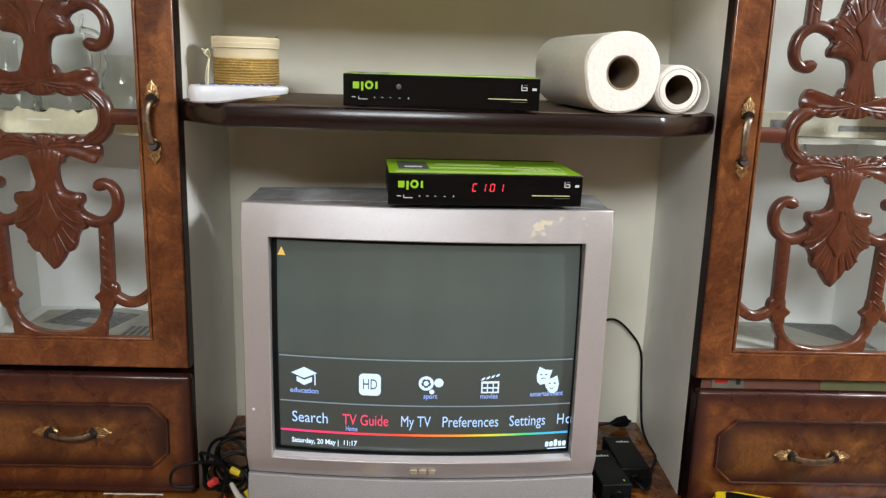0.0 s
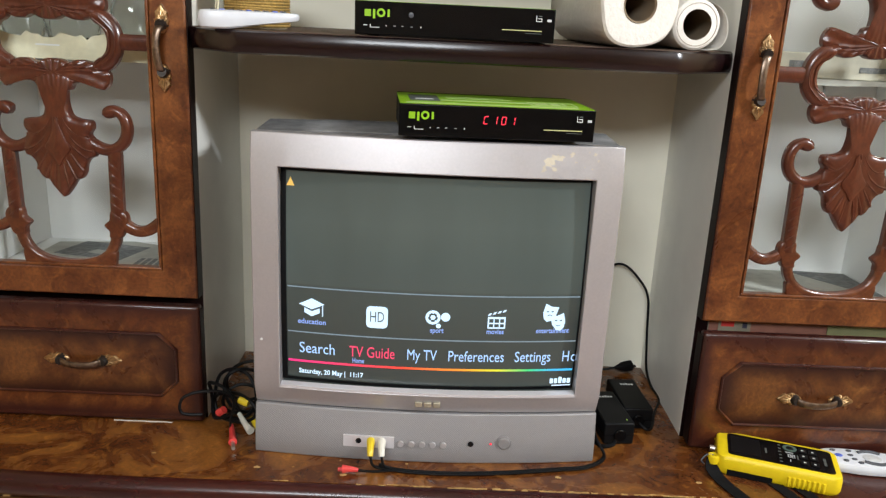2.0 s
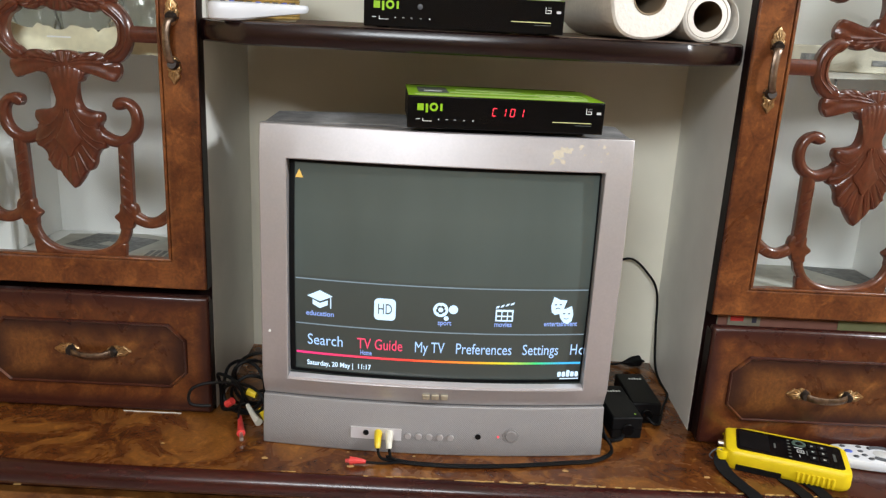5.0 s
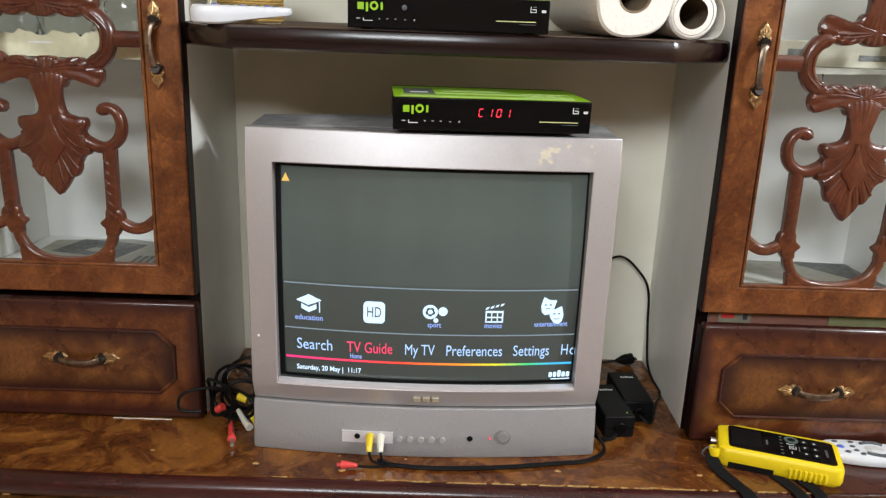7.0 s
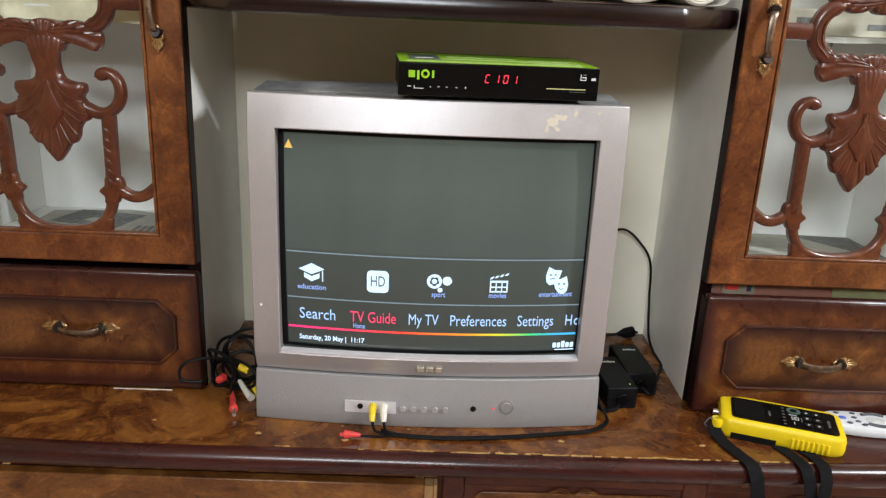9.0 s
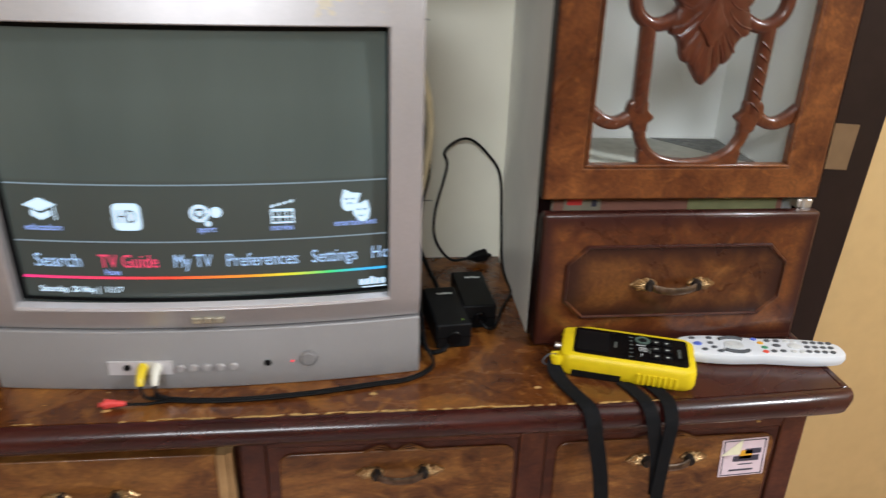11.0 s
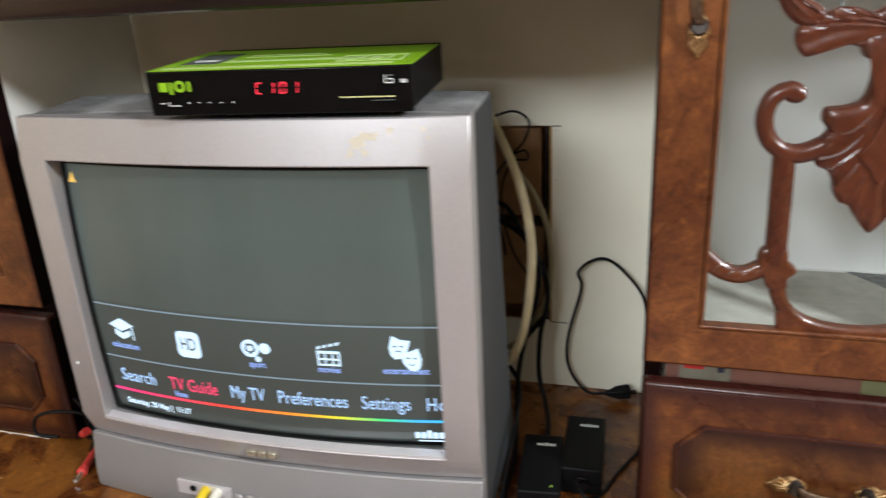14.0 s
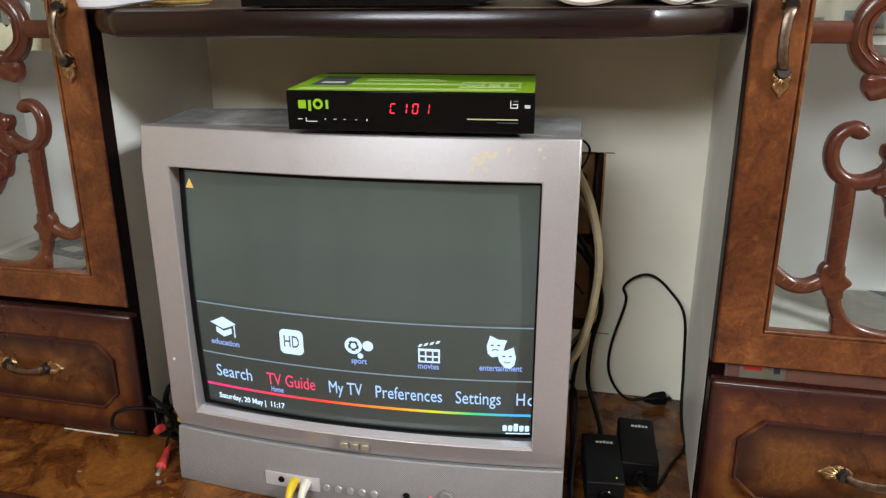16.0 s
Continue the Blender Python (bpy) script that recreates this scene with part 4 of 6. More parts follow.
def television():
    tv = thing("television", pose(0.0350, 1.0335, Z, 0, 0, 0.7), "silver tube television showing a decoder menu, standing on the worktop", "television")
    n = 24
    xs = [-0.2485, -0.2110] + [-0.211 + 0.422 * k / n for k in range(1, n)] + [0.2110, 0.2485]
    bz = part("front_bezel", curved_slab(xs, [0.0755, 0.1060, 0.4205, 0.4650], tv_front, 0.024, lambda i, j: j == 1 and 0 < i < len(xs) - 2, [0.0125, 0.0, 0.0, 0.0080]), SILVER, tv, "silver front bezel", 0.0016)
    xl = [-0.2485 + 0.497 * k / n for k in range(n + 1)]
    lo = part("speaker_panel", curved_slab(xl, [0.0, 0.005, 0.0200, 0.0400, 0.0745], lambda x: tv_front(x) - 0.0012, 0.024, None, [0.001, 0.0, 0.0, 0.0022, 0.0085]), GRILLE, tv, "silver panel with fine speaker grille, toned down for dimmer light", 0.0015)
    # lip and gasket round the tube
    part("screen_lip", loft([[(x, tv_front(x) + d, z) for d, z in ((0.0005, 0.1062), (0.0005, 0.1090), (0.012, 0.1105), (0.012, 0.1062))] for x in [-0.2105 + 0.421 * k / n for k in range(n + 1)]]), SILVER_LIP, tv, "bright lip below the screen")
    g = bmesh.new()
    for x0, x1, z0, z1 in ((-0.2105, -0.2030, 0.1105, 0.4200), (0.2080, 0.2105, 0.1105, 0.4200), (-0.2030, 0.2080, 0.4140, 0.4200), (-0.2030, 0.2080, 0.1105, 0.1150)):
        k = 16 if x1 - x0 > 0.1 else 1
        m = 1 if x1 - x0 > 0.1 else 16
        for i in range(k):
            for j in range(m):
                a, b = x0 + (x1 - x0) * i / k, x0 + (x1 - x0) * (i + 1) / k
                c, d = z0 + (z1 - z0) * j / m, z0 + (z1 - z0) * (j + 1) / m
                vs = [g.verts.new((x, tube_face(x, z) - 0.0015, z)) for x, z in ((a, c), (b, c), (b, d), (a, d))]
                g.faces.new(vs)
    part("gasket", g, BLACK, tv, "black surround of the tube")
    N, M = 28, 22
    rings = [[(x, tube_face(x, z), z) for z in [0.107 + 0.313 * j / M for j in range(M + 1)]] for x in [-0.2105 + 0.421 * i / N for i in range(N + 1)]]
    sc = part("screen", loft(rings, False, False, False), SCREEN, tv, "grey-green picture tube, switched on")

    # the menu on the screen
    def lit(name, bm, x, z, mat, lift=0.0007):
        part(name, on_tube(bm, x + 0.003 if abs(x) > 1e-6 else x, z, lift), mat, sc)

    for z in (0.2532, 0.1862):
        lit("menu_line", strip(-0.2015, 0.2075, -0.0008, 0.0008), 0, z, GLOW_LINE)
    lit("rainbow_line", strip(-0.2015, 0.2075, -0.0016, 0.0016), 0, 0.1410, RAINBOW)
    for text, x, w, mat in (("Search", -0.1625, 0.0505, GLOW_WORD), ("TV Guide", -0.0845, 0.0640, GLOW_PINK), ("My TV", -0.0145, 0.0415, GLOW_WORD), ("Preferences", 0.0625, 0.0790, GLOW_WORD), ("Settings", 0.1440, 0.0520, GLOW_WORD), ("H", 0.1925, 0.0095, GLOW_WORD), ("o", 0.2050, 0.0095, GLOW_WORD)):
        lit("menu_word", fit_width(letters(text, 0.0235), w), x, 0.1615, mat)
    for text, x, w, z, mat in (("education", -0.1700, 0.0400, 0.2025, GLOW_BLUE), ("sport", 0.0050, 0.0190, 0.2010, GLOW_BLUE), ("movies", 0.0870, 0.0245, 0.2010, GLOW_BLUE), ("entertainment", 0.1690, 0.0480, 0.2025, GLOW_BLUE), ("Home", -0.1040, 0.0165, 0.1480, GLOW_BLUE), ("Saturday, 20 May |  11:17", -0.1430, 0.0930, 0.1250, GLOW_WHITE)):
        lit("small_word", fit_width(letters(text, 0.0105, 0.0002), w), x, z, mat)
    for k in range(5):
        lit("logo_block", rounded(0.0064 * k - 0.0155, 0.0064 * k - 0.0105, -0.004, 0.004 if k != 2 else 0.0065, 0.0015), 0.1880, 0.1230, GLOW_WHITE)
    lit("logo_block", strip(-0.012, 0.016, -0.0015, 0, 6), 0.1880, 0.1165, GLOW_WHITE)
    # icons: mortarboard, badge, balls, clapperboard, two masks
    cap = loft([[(u, -h, v) for u, v in ((-0.0180, 0.004), (0.0, 0.013), (0.0180, 0.005), (0.0, -0.003))] for h in (0, 0.0004)])
    lit("icon", cap, -0.1700, 0.2245, GLOW_WHITE)
    lit("icon", loft([[(u, -h, v) for u, v in ((-0.0105, -0.001), (0.0, -0.006), (0.0110, -0.001), (0.0110, -0.008), (0.0, -0.0135), (-0.0105, -0.008))] for h in (0, 0.0004)]), -0.1700, 0.2245, GLOW_WHITE)
    lit("icon", strip(0.0145, 0.0160, -0.013, 0.003, 1), -0.1700, 0.2245, GLOW_WHITE)
    lit("icon", rounded(-0.0150, 0.0150, -0.0160, 0.0160, 0.006), -0.0785, 0.2165, GLOW_WHITE)
    hd = fit_width(letters("HD", 0.022), 0.0195)
    lit("icon_word", hd, -0.0785, 0.2165, PRINT_GREY, 0.0013)
    ring = lathe([(0.0068, 0), (0.0105, 0), (0.0105, -0.0004), (0.0068, -0.0004), (0.0068, 0)], 18, "y")
    lit("icon", ring, -0.0010, 0.2205, GLOW_WHITE)
    lit("icon", disc(0.0038, 0.0004, 6), -0.0010, 0.2205, GLOW_WHITE)
    for k in range(5):
        lit("icon", disc(0.0020, 0.0004, 5), -0.0010 + 0.0072 * math.cos(1.257 * k + 0.3), 0.2205 + 0.0072 * math.sin(1.257 * k + 0.3), GLOW_WHITE)
    lit("icon", disc(0.0065, 0.0004, 14), 0.0165, 0.2215, GLOW_WHITE)
    lit("icon", disc(0.0035, 0.0004, 12), 0.0070, 0.2080, GLOW_WHITE)
    for x0, x1, z0, z1 in ((-0.0125, 0.0125, 0.0015, 0.0045), (-0.0125, 0.0125, -0.0130, -0.0110), (-0.0125, -0.0105, -0.0110, 0.0015), (0.0105, 0.0125, -0.0110, 0.0015), (-0.0125, 0.0125, -0.0062, -0.0042), (-0.0045, -0.0030, -0.0110, 0.0015), (0.0035, 0.0050, -0.0110, 0.0015)):
        lit("icon", strip(x0, x1, z0, z1, 2), 0.0880, 0.2190, GLOW_WHITE)
    for k in range(4):
        lit("icon", loft([[(u + 0.0068 * k, -h, v + 0.0017 * k) for u, v in ((-0.0130, 0.0060), (-0.0090, 0.0070), (-0.0070, 0.0105), (-0.0110, 0.0095))] for h in (0, 0.0004)]), 0.0880, 0.2190, GLOW_WHITE)
    for dx, dz, rot in ((-0.0070, 0.0085, 16), (0.0062, -0.0050, -14)):
        m = moved(loft([[(u, -h, v) for u, v in ((-0.0098, 0.0112), (0.0, 0.0092), (0.0098, 0.0112), (0.0096, -0.002), (0.0058, -0.0108), (0.0, -0.0140), (-0.0058, -0.0108), (-0.0096, -0.002))] for h in (0, 0.0004)]), Matrix.Rotation(radians(rot), 4, "Y"))
        lit("icon", m, 0.1700 + dx, 0.2215 + dz, GLOW_WHITE, 0.0007 if dx < 0 else 0.0012)
        for e in (-0.0035, 0.0035):
            lit("icon_eye", strip(e - 0.0016, e + 0.0016, 0.0012, 0.0030, 1), 0.1700 + dx, 0.2215 + dz, PRINT_GREY, 0.0018)
        lit("icon_mouth", tube([(-0.0035, 0, -0.0045), (0, 0, -0.0045 + (0.0016 if dx < 0 else -0.0016)), (0.0035, 0, -0.0045)], 0.0006, 3, 4), 0.1700 + dx, 0.2215 + dz, PRINT_GREY, 0.0018)
    lit("warning_mark", loft([[(u, -h, v) for u, v in ((-0.0055, -0.005), (0.0055, -0.005), (0.0, 0.0065))] for h in (0, 0.0004)]), -0.2000, 0.3985, GLOW_AMBER)

    # rear housing
    hs = []
    w0 = TW / 2 - 0.001
    for y_top, y_bot, wid, zt, zb in ((0.0242, 0.0242, w0, TH - 0.001, 0.002), (0.112, 0.200, w0 - 0.002, TH + 0.0065, 0.004), (0.125, 0.222, w0 - 0.016, TH - 0.006, 0.010)):
        hs.append([(-wid, y_bot, zb), (wid, y_bot, zb), (wid, y_top, zt), (wid * 0.5, y_top + 0.002, zt + 0.003), (-wid * 0.5, y_top + 0.002, zt + 0.003), (-wid, y_top, zt)])
    part("housing", loft(hs), TVBODY, tv, "dusty grey plastic housing", 0.003)
    rr = [[(-w, y + dy, zb), (w, y + dy, zb), (w, y, zt), (-w, y, zt)] for w, y, dy, zb, zt in ((0.225, 0.128, 0.088, 0.012, 0.448), (0.200, 0.165, 0.06, 0.02, 0.42), (0.155, 0.245, 0.03, 0.05, 0.36), (0.110, 0.325, 0.0, 0.08, 0.28))]
    part("tube_back", loft(rr), TVREAR, tv, "dark tapering back of the housing", 0.006)
    # controls on the lower panel
    fy = lambda x: tv_front(x) - 0.0012
    fl = part("socket_recess", loft([[(x, fy(x) - 0.0006, 0.0215), (x, fy(x) - 0.0006, 0.0390), (x, fy(x) + 0.004, 0.0390), (x, fy(x) + 0.004, 0.0215)] for x in (-0.1190, -0.1000, -0.0800, -0.0610, -0.0460)]), SILVER_LIP, tv, "bright bay with the front sockets")
    for x in (-0.097, -0.079, -0.062):
        b = disc(0.0042, 0.0016)
        s = part("socket", moved(b, Matrix.Translation((x, fy(x) - 0.0006, 0.0315))), BLACK, tv)
    for x in (-0.0365, -0.0212, -0.0059, 0.0094, 0.0247):
        part("button", moved(disc(0.0048, 0.0025), Matrix.Translation((x, fy(x) + 0.0003, 0.0295))), SILVER, tv, "small round silver button")
    part("receiver_eye", moved(disc(0.0042, 0.0012), Matrix.Translation((0.0645, fy(0.0645), 0.0320))), BLACK, tv, "dark infrared window")
    part("power_lamp", moved(disc(0.0015, 0.0010, 8), Matrix.Translation((0.0935, fy(0.0935), 0.0325))), GLOW_RED, tv)
    part("power_button", moved(disc(0.0090, 0.0026), Matrix.Translation((0.1125, fy(0.1125) + 0.0010, 0.0335))), GRILLE, tv, "round power button")
    part("power_ring", moved(lathe([(0.0094, 0.001), (0.0112, 0.001), (0.0112, -0.0008), (0.0094, -0.0008), (0.0094, 0.001)], 24, "y"), Matrix.Translation((0.1125, fy(0.1125), 0.0335))), GRILLE, tv)
    for x0, x1 in ((-0.0185, -0.0075), (-0.0055, 0.0055), (0.0075, 0.0180)):
        part("maker_badge", box(x0, x1, tv_front(0) + 0.0018, tv_front(0) + 0.008, 0.0860, 0.0940), BADGE, tv, "dull gilt badge block", 0.0012)
    # glue stains on the top rail
    rng = random.Random(3)
    for cx, cz, r in ((0.142, 0.4405, 0.007), (0.150, 0.4465, 0.008), (0.160, 0.4495, 0.005), (0.138, 0.4325, 0.004), (0.153, 0.4345, 0.003), (0.176, 0.4525, 0.0035), (0.181, 0.4435, 0.0016), (0.208, 0.4535, 0.0028), (0.212, 0.4465, 0.002), (0.204, 0.4350, 0.0014), (0.193, 0.4375, 0.0012), (0.199, 0.4570, 0.0012)):
        o = []
        for k in range(11):
            a = 2 * math.pi * k / 11
            q = r * rng.uniform(0.15, 1.25)
            o.append((cx + q * math.cos(a) * 1.25, cz + q * math.sin(a)))
        part("glue_stain", loft([[(u, tv_front(u) + 0.18 * (v - 0.4205) + 0.0006, v) for u, v in o], [(u, tv_front(u) + 0.18 * (v - 0.4205) - 0.00012, v) for u, v in o]]), STAIN, tv, "yellowish glue stain")
    part("dent", moved(disc(0.0020, 0.0006, 7), Matrix.Translation((-0.2365, tv_front(-0.2365) + 0.0002, 0.176))), PRINT_WHITE, tv)
    return tv


television()

# ---- decoder boxes ----


def seven(parent, x, y, z, segs, w=0.0062, h=0.0105):
    """Red seven-segment strokes; segs from a (top) to g (middle)."""
    t = 0.0011
    for s in segs:
        x0, x1, z0, z1 = {"a": (0.001, w - 0.001, h - t, h), "d": (0.001, w - 0.001, 0, t), "g": (0.001, w - 0.001, h / 2 - t / 2, h / 2 + t / 2),
                          "b": (w - t, w, h / 2 + 0.0007, h - 0.0007), "c": (w - t, w, 0.0007, h / 2 - 0.0007), "e": (0, t, 0.0007, h / 2 - 0.0007), "f": (0, t, h / 2 + 0.0007, h - 0.0007)}[s]
        k = 0.12
        rings = [[(x + u + k * v, y - d, z + v) for u, v in ((x0, z0), (x1, z0), (x1, z1), (x0, z1))] for d in (0, 0.0004)]
        part("digit_stroke", loft(rings), GLOW_RED, parent, "glowing red stroke")


def decoder(m, label, on):
    b = thing("decoder_box", m, label, "decoder", "decoder boxes")
    w, d, h = 0.1275, 0.150, 0.043
    part("case", box(-w + 0.002, w - 0.002, 0.004, d, 0.003, h - 0.0012), BLACK, b, "black sheet-metal case", 0.0012)
    f = part("front_panel", box(-w, w, 0, 0.0035, 0.0015, h - 0.0005), GLOSSBLACK, b, "gloss black front", 0.0012)
    for x in (-0.105, 0.105):
        for y in (0.02, 0.13):
            part("foot", moved(disc(0.008, 0.003, 14, "z"), Matrix.Translation((x, y, 0.0))), RUBBER, b)
    top = part("top_sticker", box(-w + 0.001, w - 0.001, 0.002, d - 0.02, h - 0.0012, h - 0.0002), LIME, b, "lime green printed top")
    z = h - 0.0002
    part("print_band", box(-0.118, 0.108, 0.010, 0.020, z, z + 0.0002), LIME_PALE, top)
    part("print_band", box(-0.070, 0.070, 0.046, 0.056, z, z + 0.0002), LIME_PALE, top)
    part("print_picture", box(-0.112, -0.072, 0.036, 0.105, z, z + 0.0003), PRINT_GREY, top, "dark printed picture")
    part("print_picture", box(-0.104, -0.080, 0.052, 0.062, z + 0.0003, z + 0.0005), PRINT_WHITE, top)
    for x0, x1, y0, y1 in ((0.048, 0.112, 0.030, 0.033), (0.048, 0.112, 0.064, 0.067), (0.048, 0.051, 0.033, 0.064), (0.109, 0.112, 0.033, 0.064), (0.056, 0.066, 0.038, 0.058), (0.070, 0.074, 0.038, 0.062), (0.078, 0.090, 0.038, 0.058), (0.094, 0.099, 0.038, 0.062), (-0.06, 0.03, 0.075, 0.079), (-0.06, 0.02, 0.088, 0.091)):
        part("print_bar", box(x0, x1, y0, y1, z, z + 0.0002), LIME_PALE, top)
    y = -0.0001
    # logo as plain green blocks
    for x0, x1, z0, z1 in ((-0.1150, -0.1070, 0.0240, 0.0325), (-0.1045, -0.1015, 0.0215, 0.0325), (-0.0860, -0.0832, 0.0240, 0.0330)):
        part("logo_block", box(x0, x1, y - 0.0005, y, z0, z1), LIME, f, "lime green logo block")
    part("logo_ring", moved(lathe([(0.0028, 0), (0.0054, 0), (0.0054, -0.0005), (0.0028, -0.0005), (0.0028, 0)], 20, "y"), Matrix.Translation((-0.0942, y, 0.0287))), LIME, f, "lime green logo ring")
    for x0, x1, z0, z1, mm in ((0.0600, 0.1110, 0.0150, 0.0161, SLOT), (0.0900, 0.1110, 0.0120, 0.0126, PRINT_GREY), (0.1030, 0.1038, 0.0270, 0.0345, PRINT_WHITE), (0.1038, 0.1105, 0.0270, 0.0278, PRINT_WHITE), (0.1097, 0.1105, 0.0278, 0.0312, PRINT_WHITE), (0.1052, 0.1097, 0.0304, 0.0312, PRINT_WHITE), (0.1060, 0.1105, 0.0332, 0.0345, PRINT_GREY), (0.1172, 0.1228, 0.0272, 0.0304, PALEKEY),
                              (-0.1165, -0.1115, 0.0128, 0.0136, PRINT_WHITE), (-0.1080, -0.1072, 0.0105, 0.0145, PRINT_WHITE), (-0.1072, -0.0960, 0.0105, 0.0112, PRINT_WHITE), (-0.0880, -0.0866, 0.0125, 0.0140, PALEKEY), (-0.0785, -0.0755, 0.0130, 0.0137, PALEKEY), (-0.0680, -0.0655, 0.0130, 0.0137, PALEKEY), (-0.0560, -0.0535, 0.0127, 0.0134, PALEKEY), (-0.0440, -0.0425, 0.0122, 0.0142, PALEKEY)):
        part("front_mark", box(x0, x1, y - 0.0004, y, z0, z1), mm, f)
    if on:
        for k, segs in enumerate(("afed", "bc", "abcdef", "bc")):
            seven(f, -0.0195 + 0.0115 * k, y, 0.0200, segs, 0.0062, 0.0105)
    else:
        part("receiver_eye", moved(disc(0.0034, 0.0006), Matrix.Translation((-0.056, y, 0.0275))), GREYKEY, f)
    return b


decoder(pose(0.1090, 1.0205, 1.1490, 2.6, 0, 5.2), "black decoder box with lime green top and lit red display", True)
decoder(SLOPE @ pose(0.0480, 1.046, SH, 0, 0, 0.5), "black decoder box with lime green top, switched off, on the shelf", False)

# ---- things on the shelf ----


def paper_roll(m, r, hole, length, label, flap=False, sag=0.0):
    o = thing("paper_roll", m, label, "paper roll", "rolls of kitchen paper on the shelf")
    prof = [(hole + 0.0012, 0.001), (r * 0.6, 0.0), (r - 0.003, 0.0008), (r, 0.004), (r * 1.005, length * 0.3), (r * 0.995, length * 0.7), (r, length - 0.004), (r - 0.003, length), (hole + 0.0012, length), (hole + 0.0012, 0.001)]
    bm = lathe(prof, 48, "y", wobble=0.008)
    for v in bm.verts:
        q = math.hypot(v.co.x, v.co.z)
        if q > hole * 1.3:
            a = math.atan2(v.co.z, v.co.x)
            k = 1 + sag * math.cos(4 * (a - 0.9)) * (q / r) + 0.012 * math.sin(5 * a + 40 * v.co.y)
            v.co.x, v.co.z = v.co.x * k, max(v.co.z * k, -r)
    part("paper", bm, PAPER, o, "soft white absorbent paper")
    part("core", lathe([(hole - 0.0012, 0.002), (hole + 0.0010, 0.0), (hole + 0.0010, length), (hole - 0.0012, length), (hole - 0.0012, 0.002)], 32, "y"), CARDTUBE, o, "grey card tube")
    if flap:
        P = spline([(r * 0.2, 0, r * 0.98), (r * 0.85, 0, r * 0.75), (r * 1.25, 0, r * 0.35), (r * 1.40, 0, -r * 0.35), (r * 1.15, 0, -r * 0.88), (r * 0.5, 0, -r * 0.985)], 5)
        rings = [[(p.x, y, p.z), (p.x, y + length, p.z), (p.x * 0.985, y + length, p.z), (p.x * 0.985, y, p.z)] for p, y in ((p, 0.003) for p in P)]
        part("loose_sheet", loft(rings), PAPER, o, "loose outer sheet")
    return o


paper_roll(SLOPE @ pose(0.2830, 1.052, SH + 0.0535, 0, 0, 9), 0.0535, 0.0212, 0.222, "fat white kitchen paper roll lying on the shelf", False, 0.028)
paper_roll(SLOPE @ pose(0.3670, 1.078, SH + 0.0335, 0, 0, 6), 0.0325, 0.0265, 0.215, "thin used-up paper roll with a loose sheet", True)


def twine_jar():
    j = thing("twine_jar", SLOPE @ pose(-0.2310, 1.165, SH) @ Matrix.Diagonal((0.95, 0.95, 0.89, 1)), "cream jar wrapped in golden twine, with a bow", "jar")
    part("body", lathe([(0, 0), (0.043, 0), (0.045, 0.004), (0.0455, 0.055), (0.0462, 0.062), (0.0470, 0.070), (0.0474, 0.078), (0.0490, 0.081), (0.0500, 0.086), (0.0500, 0.094), (0.0485, 0.096), (0.0465, 0.090), (0.044, 0.02), (0, 0.018)], 40), CREAMCLOTH, j, "cream cloth-covered jar")
    for z in (0.080, 0.087):
        part("seam", tube([(0.0497 * math.cos(a), 0.0497 * math.sin(a), z) for a in (2 * math.pi * i / 16 for i in range(16))], 0.0007, 2, 5, None, True), LINER, j)
    for k in range(15):
        z = 0.005 + 0.0041 * k
        part("twine_coil", tube([(0.0465 * math.cos(a), 0.0465 * math.sin(a), z + 0.0005 * math.sin(2 * a + k)) for a in (2 * math.pi * i / 16 for i in range(16))], 0.0022, 2, 6, None, True), TWINE, j)
    part("glass_rim", lathe([(0.045, 0.090), (0.0475, 0.095), (0.0475, 0.099), (0.0455, 0.099), (0.045, 0.090)], 40), GLASS, j, "clear glass rim")
    for pts in ([(-0.045, -0.026, 0.066), (-0.052, -0.034, 0.074), (-0.058, -0.026, 0.076), (-0.052, -0.024, 0.066)], [(-0.045, -0.026, 0.066), (-0.046, -0.038, 0.076), (-0.050, -0.038, 0.068), (-0.046, -0.028, 0.064)], [(-0.047, -0.028, 0.065), (-0.051, -0.034, 0.04), (-0.053, -0.034, 0.008)], [(-0.047, -0.028, 0.065), (-0.047, -0.036, 0.045), (-0.049, -0.038, 0.012)]):
        part("bow_loop", tube(pts, 0.0013, 5, 6), LINER, j)
    return j


twine_jar()


def remote(m, length, width, height, label, keys, lift=0.0):
    """A hand-held remote, slightly waisted, face up; length along x."""
    r = thing("remote_control", m, label, "remote control")
    outline = []
    for k in range(44):
        a = 2 * math.pi * k / 44
        c, s = math.cos(a), math.sin(a)
        u = math.copysign(abs(c) ** 0.45, c) * length / 2
        wv = width / 2 * (1.0 - 0.16 * math.exp(-((u / length - 0.02) / 0.14) ** 2) - (0.10 if u > 0 else 0.0) * min(1, max(0, u / length * 3)))
        outline.append((u, math.copysign(abs(s) ** 0.6, s) * wv))
    rings = []
    for k, z in ((0.80, 0.0), (0.93, height * 0.10), (1.0, height * 0.45), (0.985, height * 0.75), (0.93, height * 0.95), (0.82, height * 1.02), (0.5, height * 1.05)):
        rings.append([(u - math.copysign(min(abs(u), (1 - k) * width / 2), u), v * k, z + lift * (height - z) / height * max(0.0, u / length + 0.25)) for u, v in outline])
    part("body", loft(rings), WHITEPLASTIC, r, "glossy white plastic body")
    for x, y, kx, ky, mat in keys:
        b = lathe([(0, 0), (1, 0), (1, 0.0012), (0.85, 0.0018), (0, 0.0020)], 14)
        part("key", moved(b, Matrix.Translation((x, y, height * 1.015)) @ Matrix.Diagonal((kx, ky, 1, 1))), mat, r)
    return r


